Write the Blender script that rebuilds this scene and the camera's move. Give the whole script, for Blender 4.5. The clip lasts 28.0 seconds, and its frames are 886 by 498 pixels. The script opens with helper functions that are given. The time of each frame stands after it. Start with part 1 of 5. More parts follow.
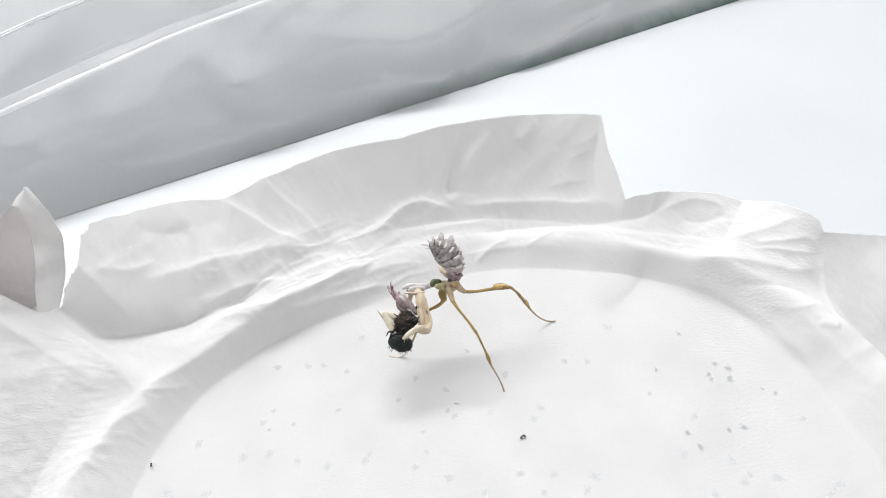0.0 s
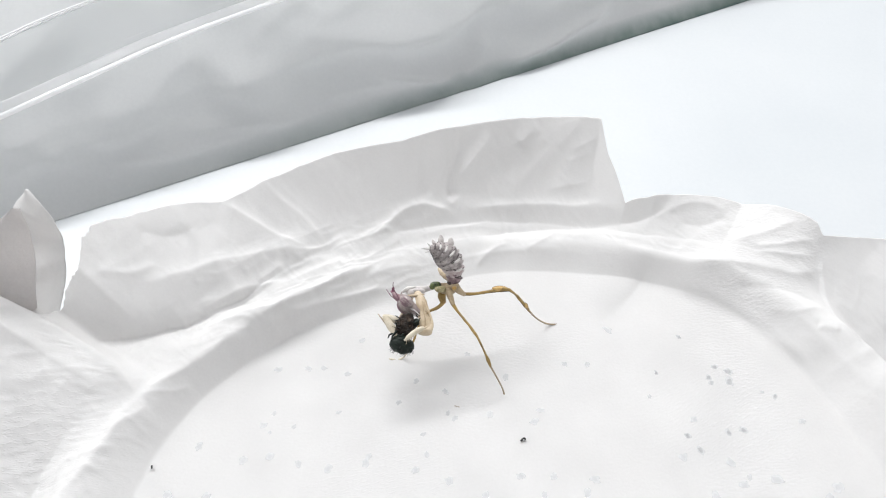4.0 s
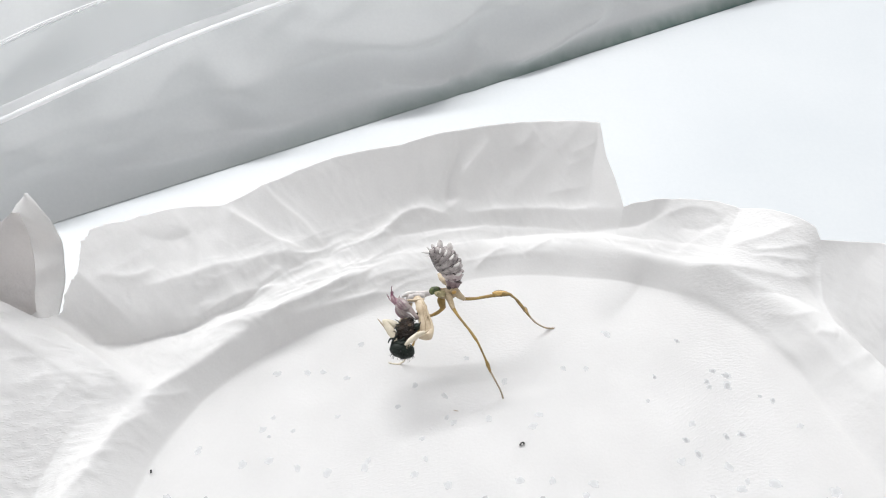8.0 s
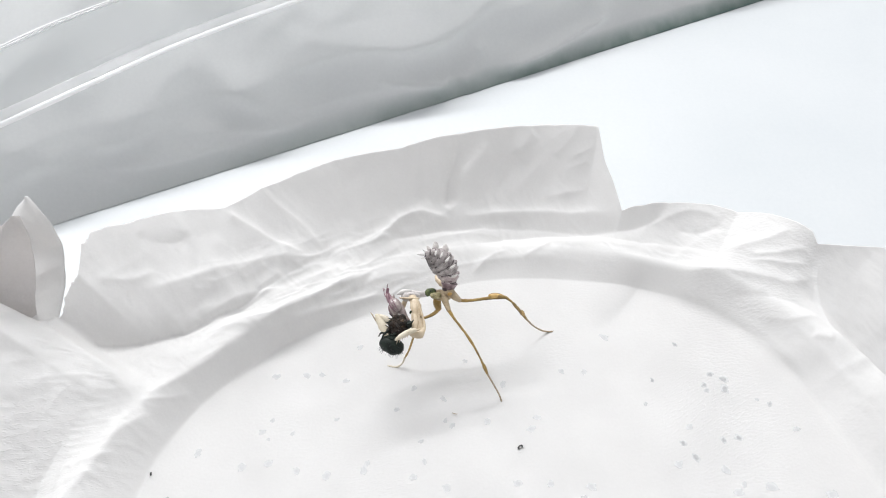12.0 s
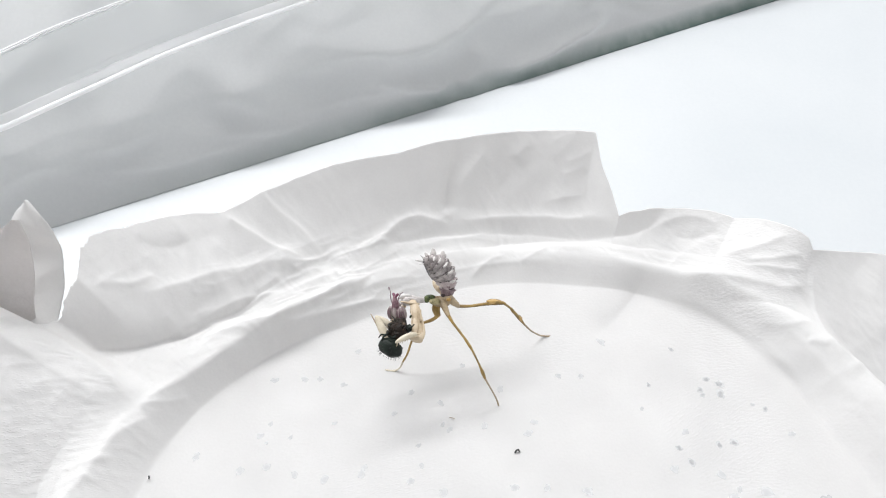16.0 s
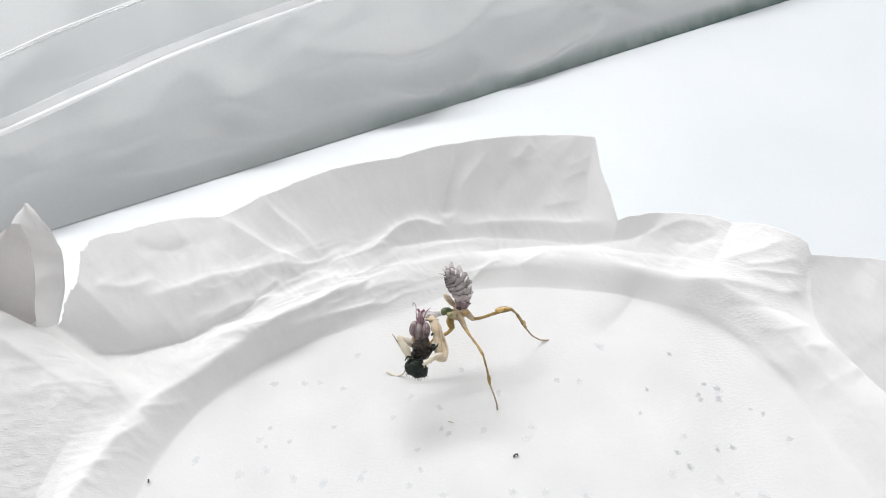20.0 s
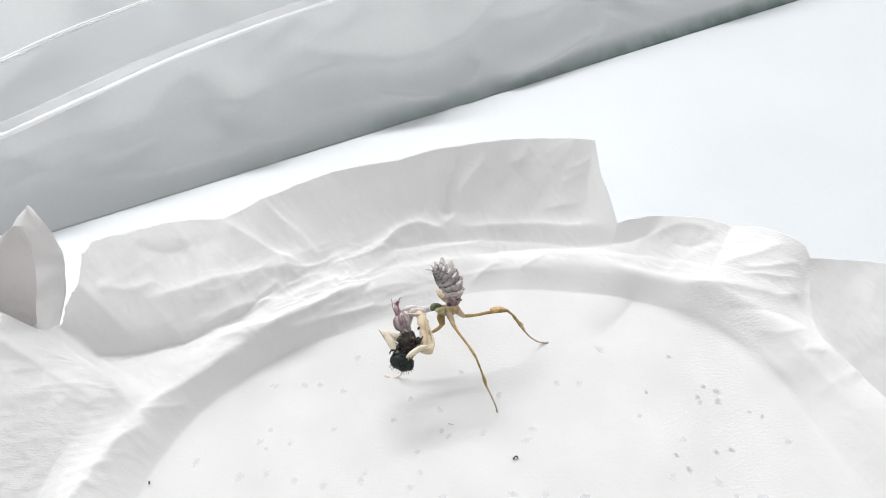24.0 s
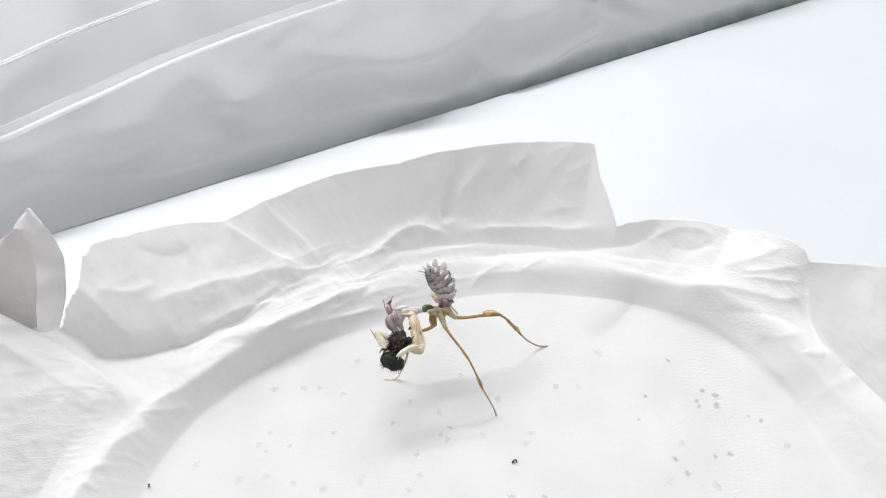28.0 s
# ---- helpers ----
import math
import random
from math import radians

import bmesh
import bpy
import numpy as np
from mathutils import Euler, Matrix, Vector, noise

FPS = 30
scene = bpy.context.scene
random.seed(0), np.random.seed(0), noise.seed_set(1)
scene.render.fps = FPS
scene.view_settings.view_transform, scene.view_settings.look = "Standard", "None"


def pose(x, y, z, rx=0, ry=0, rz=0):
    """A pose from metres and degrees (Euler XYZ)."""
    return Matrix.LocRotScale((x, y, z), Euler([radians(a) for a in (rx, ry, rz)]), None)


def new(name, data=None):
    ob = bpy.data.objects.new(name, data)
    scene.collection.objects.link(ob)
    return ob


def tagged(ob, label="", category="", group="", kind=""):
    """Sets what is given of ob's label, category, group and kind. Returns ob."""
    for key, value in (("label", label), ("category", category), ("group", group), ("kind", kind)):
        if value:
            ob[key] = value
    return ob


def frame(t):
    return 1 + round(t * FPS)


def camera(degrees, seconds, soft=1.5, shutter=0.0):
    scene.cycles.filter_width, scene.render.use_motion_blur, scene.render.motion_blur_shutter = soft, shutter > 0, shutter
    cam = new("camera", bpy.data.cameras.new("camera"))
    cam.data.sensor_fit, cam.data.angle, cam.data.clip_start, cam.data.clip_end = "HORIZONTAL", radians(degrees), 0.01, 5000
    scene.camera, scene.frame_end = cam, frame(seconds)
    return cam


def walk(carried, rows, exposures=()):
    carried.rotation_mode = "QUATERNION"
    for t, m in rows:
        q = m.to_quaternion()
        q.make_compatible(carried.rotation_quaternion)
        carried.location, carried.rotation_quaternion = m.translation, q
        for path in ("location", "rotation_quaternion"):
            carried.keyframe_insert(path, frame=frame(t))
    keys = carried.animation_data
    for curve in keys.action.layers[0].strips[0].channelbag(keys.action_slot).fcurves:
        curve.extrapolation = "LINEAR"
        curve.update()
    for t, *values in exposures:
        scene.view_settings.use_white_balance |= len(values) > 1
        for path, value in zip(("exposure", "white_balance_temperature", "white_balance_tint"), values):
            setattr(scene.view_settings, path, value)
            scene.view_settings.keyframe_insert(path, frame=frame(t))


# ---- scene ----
# ---- camera ----
MM = 0.001
cam = camera(62, 28.0, 1.1)
walk(cam, [
    (0.0, pose(0.00000, -0.08364, 0.09290, 41.997, 0.000, 0.001)),
    (1.0, pose(-0.00012, -0.08375, 0.09279, 42.114, 0.024, -0.046)),
    (1.5, pose(-0.00004, -0.08374, 0.09275, 42.126, 0.074, -0.022)),
    (2.5, pose(-0.00017, -0.08376, 0.09285, 42.156, -0.013, -0.062)),
    (3.5, pose(-0.00021, -0.08371, 0.09314, 42.131, -0.107, 0.022)),
    (5.5, pose(-0.00057, -0.08360, 0.09307, 42.324, -0.209, -0.138)),
    (6.0, pose(-0.00039, -0.08350, 0.09327, 42.269, -0.175, -0.073)),
    (8.0, pose(-0.00044, -0.08337, 0.09370, 42.170, -0.287, -0.071)),
    (9.0, pose(-0.00053, -0.08343, 0.09384, 42.237, -0.334, -0.078)),
    (10.5, pose(-0.00058, -0.08331, 0.09422, 42.196, -0.436, -0.089)),
    (12.0, pose(-0.00050, -0.08331, 0.09442, 42.173, -0.434, -0.070)),
    (14.5, pose(-0.00069, -0.08311, 0.09504, 42.094, -0.706, -0.064)),
    (15.5, pose(-0.00048, -0.08334, 0.09506, 42.276, -0.639, -0.045)),
    (16.0, pose(-0.00055, -0.08336, 0.09513, 42.322, -0.695, -0.058)),
    (16.5, pose(-0.00046, -0.08328, 0.09528, 42.290, -0.666, 0.001)),
    (17.5, pose(-0.00055, -0.08319, 0.09555, 42.248, -0.735, -0.007)),
    (18.0, pose(-0.00067, -0.08328, 0.09559, 42.320, -0.808, -0.029)),
    (19.0, pose(-0.00052, -0.08322, 0.09578, 42.324, -0.759, 0.006)),
    (20.0, pose(-0.00052, -0.08317, 0.09575, 42.373, -0.811, 0.012)),
    (20.5, pose(-0.00039, -0.08314, 0.09574, 42.386, -0.734, 0.073)),
    (21.5, pose(-0.00033, -0.08327, 0.09598, 42.441, -0.733, 0.124)),
    (23.5, pose(-0.00047, -0.08327, 0.09606, 42.483, -0.795, 0.087)),
    (24.5, pose(-0.00086, -0.08332, 0.09624, 42.510, -1.025, -0.008)),
    (25.5, pose(-0.00064, -0.08322, 0.09648, 42.451, -0.974, 0.069)),
    (26.5, pose(-0.00060, -0.08335, 0.09649, 42.541, -0.924, 0.088)),
    (28.0, pose(-0.00055, -0.08311, 0.09654, 42.554, -0.968, 0.154)),
], [(0.0, 1.07, 6500, 10), (28.0, 1.07, 6500, 10)])

# ---- light: a bright overcast window light from behind and above ----
SUN_ELEVATION, SUN_TURN = 60.0, 0.0
world = bpy.data.worlds.new("daylight")
scene.world = world
world.use_nodes = True
wn = world.node_tree.nodes
sky = wn.new("ShaderNodeTexSky")
sky.sky_type = "NISHITA"
sky.sun_disc = False
sky.sun_elevation = radians(SUN_ELEVATION)
sky.sun_rotation = radians(SUN_TURN)
sky.air_density, sky.dust_density, sky.ozone_density = 0.55, 1.0, 0.5
wn["Background"].inputs["Strength"].default_value = 0.142
cloud = wn.new("ShaderNodeHueSaturation")
cloud.inputs["Saturation"].default_value = 0.08
world.node_tree.links.new(sky.outputs["Color"], cloud.inputs["Color"])
world.node_tree.links.new(cloud.outputs["Color"], wn["Background"].inputs["Color"])
# the long low window in whose light the box stands
window = bpy.data.lights.new("window_light", "AREA")
window.shape, window.size, window.size_y = "RECTANGLE", 1.7, 0.10
window.energy, window.color = 9.9, (0.985, 0.99, 1.0)
window_light = new("window_light", window)
_z = Vector((-0.62, 0.745, 1.0)).normalized()
_x = Vector((0.97, 0.23, 0.0)).normalized()
_y = _z.cross(_x).normalized()
_z = _x.cross(_y)
window_light.matrix_world = Matrix.Translation((-0.56, 0.675, 0.90)) @ Matrix((_x, _y, _z)).transposed().to_4x4()


# ---- materials ----
def material(name, base, other, coarse=400, fine=4000, rough=0.6, bump=0.0, spread=0.5, **extra):
    """A principled surface whose colour wanders between two tones at two scales, with a fine relief."""
    m = bpy.data.materials.new(name)
    m.use_nodes = True
    n, l = m.node_tree.nodes, m.node_tree.links
    p = n["Principled BSDF"]
    co = n.new("ShaderNodeTexCoord")
    big, small = n.new("ShaderNodeTexNoise"), n.new("ShaderNodeTexNoise")
    big.inputs["Scale"].default_value, small.inputs["Scale"].default_value = coarse, fine
    big.inputs["Detail"].default_value = small.inputs["Detail"].default_value = 4
    add = n.new("ShaderNodeMath")
    add.operation = "MULTIPLY_ADD"
    add.inputs[1].default_value = 0.45
    l.new(small.outputs["Fac"], add.inputs[0])
    l.new(big.outputs["Fac"], add.inputs[2])
    ramp = n.new("ShaderNodeValToRGB")
    ramp.color_ramp.elements[0].position, ramp.color_ramp.elements[1].position = 0.72 - spread / 2, 0.72 + spread / 2
    ramp.color_ramp.elements[0].color, ramp.color_ramp.elements[1].color = (*base, 1), (*other, 1)
    for t in (big, small):
        l.new(co.outputs["Object"], t.inputs["Vector"])
    l.new(add.outputs[0], ramp.inputs["Fac"])
    l.new(ramp.outputs["Color"], p.inputs["Base Color"])
    p.inputs["Roughness"].default_value = rough
    for key, value in extra.items():
        p.inputs[key.replace("_", " ")].default_value = value
    if bump:
        b = n.new("ShaderNodeBump")
        b.inputs["Strength"].default_value, b.inputs["Distance"].default_value = 0.8, bump
        l.new(small.outputs["Fac"], b.inputs["Height"])
        l.new(b.outputs["Normal"], p.inputs["Normal"])
    return m


def thin(m, colour, share):
    """Lets part of the light through a thin sheet."""
    n, l = m.node_tree.nodes, m.node_tree.links
    t, mix = n.new("ShaderNodeBsdfTranslucent"), n.new("ShaderNodeMixShader")
    t.inputs["Color"].default_value = (*colour, 1)
    mix.inputs[0].default_value = share
    l.new(n["Principled BSDF"].outputs[0], mix.inputs[1])
    l.new(t.outputs[0], mix.inputs[2])
    l.new(mix.outputs[0], n["Material Output"].inputs["Surface"])
    return m




def fibres(m, scale, drawn, high, patch):
    """Adds a relief of short drawn-out fibres, stronger in some patches than in others."""
    n, l = m.node_tree.nodes, m.node_tree.links
    co, mp, no, pa, mul, b = (n.new("ShaderNode" + k) for k in ("TexCoord", "Mapping", "TexNoise", "TexNoise", "Math", "Bump"))
    mp.inputs["Rotation"].default_value = (0, 0, radians(-14))
    mp.inputs["Scale"].default_value = (scale, scale * drawn, scale)
    no.inputs["Scale"].default_value, no.inputs["Detail"].default_value = 1.0, 3
    pa.inputs["Scale"].default_value, pa.inputs["Detail"].default_value = patch, 2
    l.new(co.outputs["Object"], mp.inputs["Vector"])
    l.new(mp.outputs[0], no.inputs["Vector"])
    l.new(co.outputs["Object"], pa.inputs["Vector"])
    mul.operation = "MULTIPLY"
    l.new(no.outputs["Fac"], mul.inputs[0])
    rng = n.new("ShaderNodeMapRange")
    rng.inputs["From Min"].default_value, rng.inputs["From Max"].default_value = 0.54, 0.68
    rng.inputs["To Min"].default_value = 0.04
    l.new(pa.outputs["Fac"], rng.inputs["Value"])
    l.new(rng.outputs[0], mul.inputs[1])
    b.inputs["Strength"].default_value, b.inputs["Distance"].default_value = 1.0, high
    l.new(mul.outputs[0], b.inputs["Height"])
    p = n["Principled BSDF"]
    if p.inputs["Normal"].is_linked:
        l.new(p.inputs["Normal"].links[0].from_socket, b.inputs["Normal"])
    l.new(b.outputs[0], p.inputs["Normal"])
    return m


def embossed(m, turn, x, y, near, far, high):
    """Presses short raised dashes into the sheet round a place, in millimetres, fading with the distance."""
    n, l = m.node_tree.nodes, m.node_tree.links
    co, mp, no, cut, gap, fade, mul, b = (n.new("ShaderNode" + k) for k in ("TexCoord", "Mapping", "TexNoise", "MapRange", "VectorMath", "MapRange", "Math", "Bump"))
    mp.vector_type = "TEXTURE"
    mp.inputs["Rotation"].default_value = (0, 0, radians(turn))
    mp.inputs["Scale"].default_value = (1 / 1300, 1 / 4000, 1 / 1300)
    no.inputs["Scale"].default_value, no.inputs["Detail"].default_value = 1.0, 1
    l.new(co.outputs["Object"], mp.inputs["Vector"])
    l.new(mp.outputs[0], no.inputs["Vector"])
    cut.inputs["From Min"].default_value, cut.inputs["From Max"].default_value = 0.54, 0.66
    l.new(no.outputs["Fac"], cut.inputs["Value"])
    gap.operation = "DISTANCE"
    gap.inputs[1].default_value = (x * MM, y * MM, 0)
    l.new(co.outputs["Object"], gap.inputs[0])
    fade.inputs["From Min"].default_value, fade.inputs["From Max"].default_value = far * MM, near * MM
    l.new(gap.outputs["Value"], fade.inputs["Value"])
    mul.operation = "MULTIPLY"
    l.new(cut.outputs[0], mul.inputs[0])
    l.new(fade.outputs[0], mul.inputs[1])
    b.inputs["Strength"].default_value, b.inputs["Distance"].default_value = 1.0, high
    l.new(mul.outputs[0], b.inputs["Height"])
    p = n["Principled BSDF"]
    l.new(p.inputs["Normal"].links[0].from_socket, b.inputs["Normal"])
    l.new(b.outputs[0], p.inputs["Normal"])


TISSUE = fibres(thin(material("tissue", (0.725, 0.730, 0.727), (0.815, 0.821, 0.817), 120, 2600, 0.85, 0.000035), (0.83, 0.795, 0.772), 0.42), 1300, 2.2, 0.00013, 30)
embossed(TISSUE, 6, -56, -38, 6, 17, 0.00003)
embossed(TISSUE, 42, 40, -30, 3, 15, 0.000035)
embossed(TISSUE, 20, -8, -45, 4, 16, 0.000022)
DOUBLED = thin(material("doubled_tissue", (0.55, 0.53, 0.52), (0.64, 0.62, 0.61), 120, 2600, 0.85, 0.00007), (0.80, 0.75, 0.72), 0.26)
STAIN_DARK = material("dark_stain", (0.26, 0.263, 0.266), (0.425, 0.428, 0.428), 1500, 5000, 0.8, 0, 0.5)
STAIN = material("damp_stain", (0.42, 0.423, 0.425), (0.49, 0.493, 0.493), 1500, 5000, 0.8, 0, 0.5)
STAIN_EDGE = material("stain_edge", (0.478, 0.481, 0.481), (0.548, 0.551, 0.551), 1500, 5000, 0.8, 0, 0.5)
FLOOR = material("white_plastic", (0.475, 0.50, 0.515), (0.515, 0.535, 0.545), 25, 900, 0.42, 0.00001)
TABLE = material("table", (0.55, 0.53, 0.5), (0.65, 0.63, 0.6), 12, 300, 0.5)
FILM = thin(material("grey_film", (0.52, 0.523, 0.523), (0.68, 0.68, 0.677), 22, 1200, 0.65, 0.00003), (0.868, 0.873, 0.870), 0.62)


def tinge_and_shade(m, colour, low, high, x0, x1, share):
    """Mixes a tint and painted shade into the base and translucent colours of a wall, strongest at its foot and towards
    one end, broken up by noise.
    """
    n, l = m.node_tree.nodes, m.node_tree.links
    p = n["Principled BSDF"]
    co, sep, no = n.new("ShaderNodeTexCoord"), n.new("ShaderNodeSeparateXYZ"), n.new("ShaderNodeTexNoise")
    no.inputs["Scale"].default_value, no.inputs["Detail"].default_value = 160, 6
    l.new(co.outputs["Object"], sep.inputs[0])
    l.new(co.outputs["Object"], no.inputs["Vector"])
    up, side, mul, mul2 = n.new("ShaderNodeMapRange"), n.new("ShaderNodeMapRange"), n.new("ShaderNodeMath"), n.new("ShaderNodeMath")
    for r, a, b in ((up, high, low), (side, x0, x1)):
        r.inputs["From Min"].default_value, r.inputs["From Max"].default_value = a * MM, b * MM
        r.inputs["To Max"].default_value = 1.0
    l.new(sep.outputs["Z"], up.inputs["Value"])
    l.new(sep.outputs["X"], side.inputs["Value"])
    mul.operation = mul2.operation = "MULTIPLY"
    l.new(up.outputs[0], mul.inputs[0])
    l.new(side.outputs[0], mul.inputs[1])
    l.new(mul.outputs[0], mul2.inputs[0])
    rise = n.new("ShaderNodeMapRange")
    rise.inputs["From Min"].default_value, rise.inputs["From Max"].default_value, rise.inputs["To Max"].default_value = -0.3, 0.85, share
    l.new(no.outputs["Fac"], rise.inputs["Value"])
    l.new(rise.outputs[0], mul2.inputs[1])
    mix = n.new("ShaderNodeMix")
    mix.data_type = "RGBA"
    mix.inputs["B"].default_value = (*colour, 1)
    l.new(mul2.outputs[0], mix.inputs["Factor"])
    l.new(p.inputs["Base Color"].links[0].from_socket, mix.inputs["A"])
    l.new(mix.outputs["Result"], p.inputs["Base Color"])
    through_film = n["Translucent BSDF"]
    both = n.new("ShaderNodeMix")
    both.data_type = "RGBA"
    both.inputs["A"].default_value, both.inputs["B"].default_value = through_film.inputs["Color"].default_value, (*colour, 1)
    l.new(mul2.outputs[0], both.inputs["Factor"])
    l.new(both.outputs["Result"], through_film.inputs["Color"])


# green of the film, with the shade along its foot put into the colour
tinge_and_shade(FILM, (0.12, 0.22, 0.19), -30, -25.8, -90, 75, 1.15)
TUB = material("frosted_tub", (0.75, 0.76, 0.76), (0.8, 0.8, 0.8), 60, 900, 0.4)
FROST = material("frosted_edge", (0.95, 0.95, 0.95), (0.98, 0.98, 0.98), 150, 3000, 0.4, Transmission_Weight=0.72, IOR=1.06)
BEAD = thin(material("plastic_edge", (0.90, 0.905, 0.91), (0.95, 0.95, 0.95), 150, 3000, 0.3), (0.98, 0.98, 0.98), 0.2)
CLEAR = material("clear_plastic", (0.93, 0.94, 0.94), (0.97, 0.97, 0.97), 100, 2000, 0.08, Transmission_Weight=1.0, IOR=1.03)

LILAC = material("lilac_cuticle", (0.27, 0.21, 0.215), (0.58, 0.52, 0.50), 900, 6000, 0.5, 0.00006)
GREYLILAC = material("grey_lilac_cuticle", (0.10, 0.083, 0.082), (0.45, 0.41, 0.395), 1100, 7000, 0.5, 0.00007)
PURPLE = material("purple_cuticle", (0.10, 0.025, 0.055), (0.22, 0.125, 0.145), 1100, 7000, 0.5, 0.00005)
CREAM = material("cream_cuticle", (0.36, 0.27, 0.17), (0.58, 0.49, 0.36), 450, 4000, 0.42, 0.00002, 0.6)
IVORY = material("ivory_cuticle", (0.46, 0.40, 0.29), (0.68, 0.62, 0.51), 900, 6000, 0.4, 0.00003)
OCHRE = material("ochre_cuticle", (0.12, 0.068, 0.014), (0.42, 0.28, 0.08), 700, 7500, 0.4, 0.00005, 0.6)
AMBER = material("amber_cuticle", (0.34, 0.18, 0.035), (0.60, 0.42, 0.16), 1300, 6500, 0.35, 0.00003)
TARSAL = material("tarsal_cuticle", (0.23, 0.165, 0.10), (0.46, 0.37, 0.26), 900, 6500, 0.45)
GREEN = material("green_cuticle", (0.006, 0.012, 0.005), (0.10, 0.13, 0.04), 1100, 5000, 0.4, 0.00004, 0.22)
PALEGREEN = material("pale_green_cuticle", (0.13, 0.115, 0.04), (0.48, 0.42, 0.24), 1500, 6000, 0.4, 0.00004, 0.5)
BROWN = material("brown_cuticle", (0.035, 0.02, 0.006), (0.16, 0.10, 0.03), 900, 7000, 0.45)
TAN = material("tan_cuticle", (0.20, 0.145, 0.08), (0.50, 0.40, 0.26), 1000, 6000, 0.45, 0.00005)
SEAM = material("dark_membrane", (0.022, 0.015, 0.016), (0.085, 0.06, 0.06), 1200, 7000, 0.5)
MAGENTA = material("magenta_cuticle", (0.075, 0.010, 0.035), (0.24, 0.085, 0.13), 1100, 7000, 0.5, 0.00005)
MAUVE = material("mauve_cuticle", (0.13, 0.09, 0.088), (0.38, 0.325, 0.305), 1500, 7000, 0.45, 0.00004, 0.6)
PLUM = material("plum_cuticle", (0.085, 0.045, 0.058), (0.33, 0.25, 0.255), 1400, 7000, 0.45, 0.00006, 0.5)
ROSE = material("rose_cuticle", (0.10, 0.035, 0.055), (0.34, 0.22, 0.235), 1200, 6000, 0.45, 0.00004, 0.6)
PALELILAC = material("pale_lilac_cuticle", (0.40, 0.365, 0.355), (0.62, 0.59, 0.57), 1200, 6000, 0.5, 0.00004)
PALELOBE = material("pale_lobe", (0.47, 0.45, 0.43), (0.72, 0.69, 0.67), 1300, 7000, 0.45)
EYE = material("lilac_eye", (0.13, 0.10, 0.098), (0.40, 0.345, 0.325), 1500, 9000, 0.25)
FLYBLACK = material("black_cuticle", (0.005, 0.007, 0.006), (0.018, 0.028, 0.021), 900, 7000, 0.45, 0.00006, Specular_IOR_Level=0.18)
FLYBROWN = material("chewed_brown", (0.003, 0.0025, 0.002), (0.036, 0.020, 0.011), 1600, 5000, 0.4, 0.0005, 0.5, Specular_IOR_Level=0.3)
OCHREBROWN = material("torn_brown", (0.02, 0.012, 0.006), (0.16, 0.10, 0.05), 1600, 6000, 0.4, 0.0001, 0.5)
HAIR = material("black_bristle", (0.01, 0.01, 0.01), (0.03, 0.03, 0.028), 900, 5000, 0.5)


# ---- mesh helpers: millimetres in, metres out ----
def part(name, bm, mat, parent=None, label="", at=(0, 0, 0), smooth=True):
    """Links a bmesh, given in millimetres, as one mesh object whose origin is at that point; at is taken from the vertices."""
    bmesh.ops.translate(bm, verts=bm.verts, vec=-Vector(at))
    bmesh.ops.scale(bm, verts=bm.verts, vec=(MM, MM, MM))
    bmesh.ops.recalc_face_normals(bm, faces=bm.faces)
    me = bpy.data.meshes.new(name)
    bm.to_mesh(me)
    bm.free()
    if smooth:
        me.polygons.foreach_set("use_smooth", [True] * len(me.polygons))
    me.materials.append(mat)
    ob = new(name, me)
    if parent:
        ob.parent = parent
    if label:
        tagged(ob, label)
    return ob


def spline(pts, n):
    """n + 1 places along a smooth line through the points, whose first three numbers are a place and the rest ride along."""
    p = [np.array(q, float) for q in pts]
    p = [2 * p[0] - p[1], *p, 2 * p[-1] - p[-2]]
    out = []
    for k in range(n + 1):
        s = k / n * (len(p) - 3)
        i = min(int(s), len(p) - 4)
        f = s - i
        a, b, c, d = p[i:i + 4]
        out.append(0.5 * (2 * b + (c - a) * f + (2 * a - 5 * b + 4 * c - d) * f * f + (3 * b - a - 3 * c + d) * f ** 3))
    return out


def tube(pts, radii, n=16, seg=10, flat=1.0, side=(0, -0.669, 0.743), bm=None, lumps=0.0, ends=True):
    """A round or flattened limb along a smooth line. flat: its thickness along side, against its width."""
    bm = bm or bmesh.new()
    line = spline([(*p, r) for p, r in zip(pts, radii)], n)
    rings = []
    for k, q in enumerate(line):
        a, b = line[max(k - 1, 0)], line[min(k + 1, n)]
        way = Vector(b[:3] - a[:3]).normalized()
        u = way.cross(Vector(side))
        u = u.normalized() if u.length > 1e-4 else way.orthogonal().normalized()
        v = way.cross(u).normalized()
        ring = []
        for j in range(seg):
            an = 2 * math.pi * j / seg
            o = (u * math.cos(an) + v * math.sin(an) * flat) * max(q[3], 0.01)
            c = Vector(q[:3]) + o
            if lumps:
                c += o * lumps * noise.noise(c * 1.7)
            ring.append(bm.verts.new(c))
        rings.append(ring)
    for r0, r1 in zip(rings, rings[1:]):
        for j in range(seg):
            bm.faces.new((r0[j], r0[(j + 1) % seg], r1[(j + 1) % seg], r1[j]))
    if ends:
        for ring, q, s in ((rings[0], line[0], line[1]), (rings[-1], line[-1], line[-2])):
            tip = bm.verts.new(Vector(q[:3]) + Vector(q[:3] - s[:3]).normalized() * q[3] * 0.55)
            for j in range(seg):
                bm.faces.new((ring[j], ring[(j + 1) % seg], tip))
    return bm


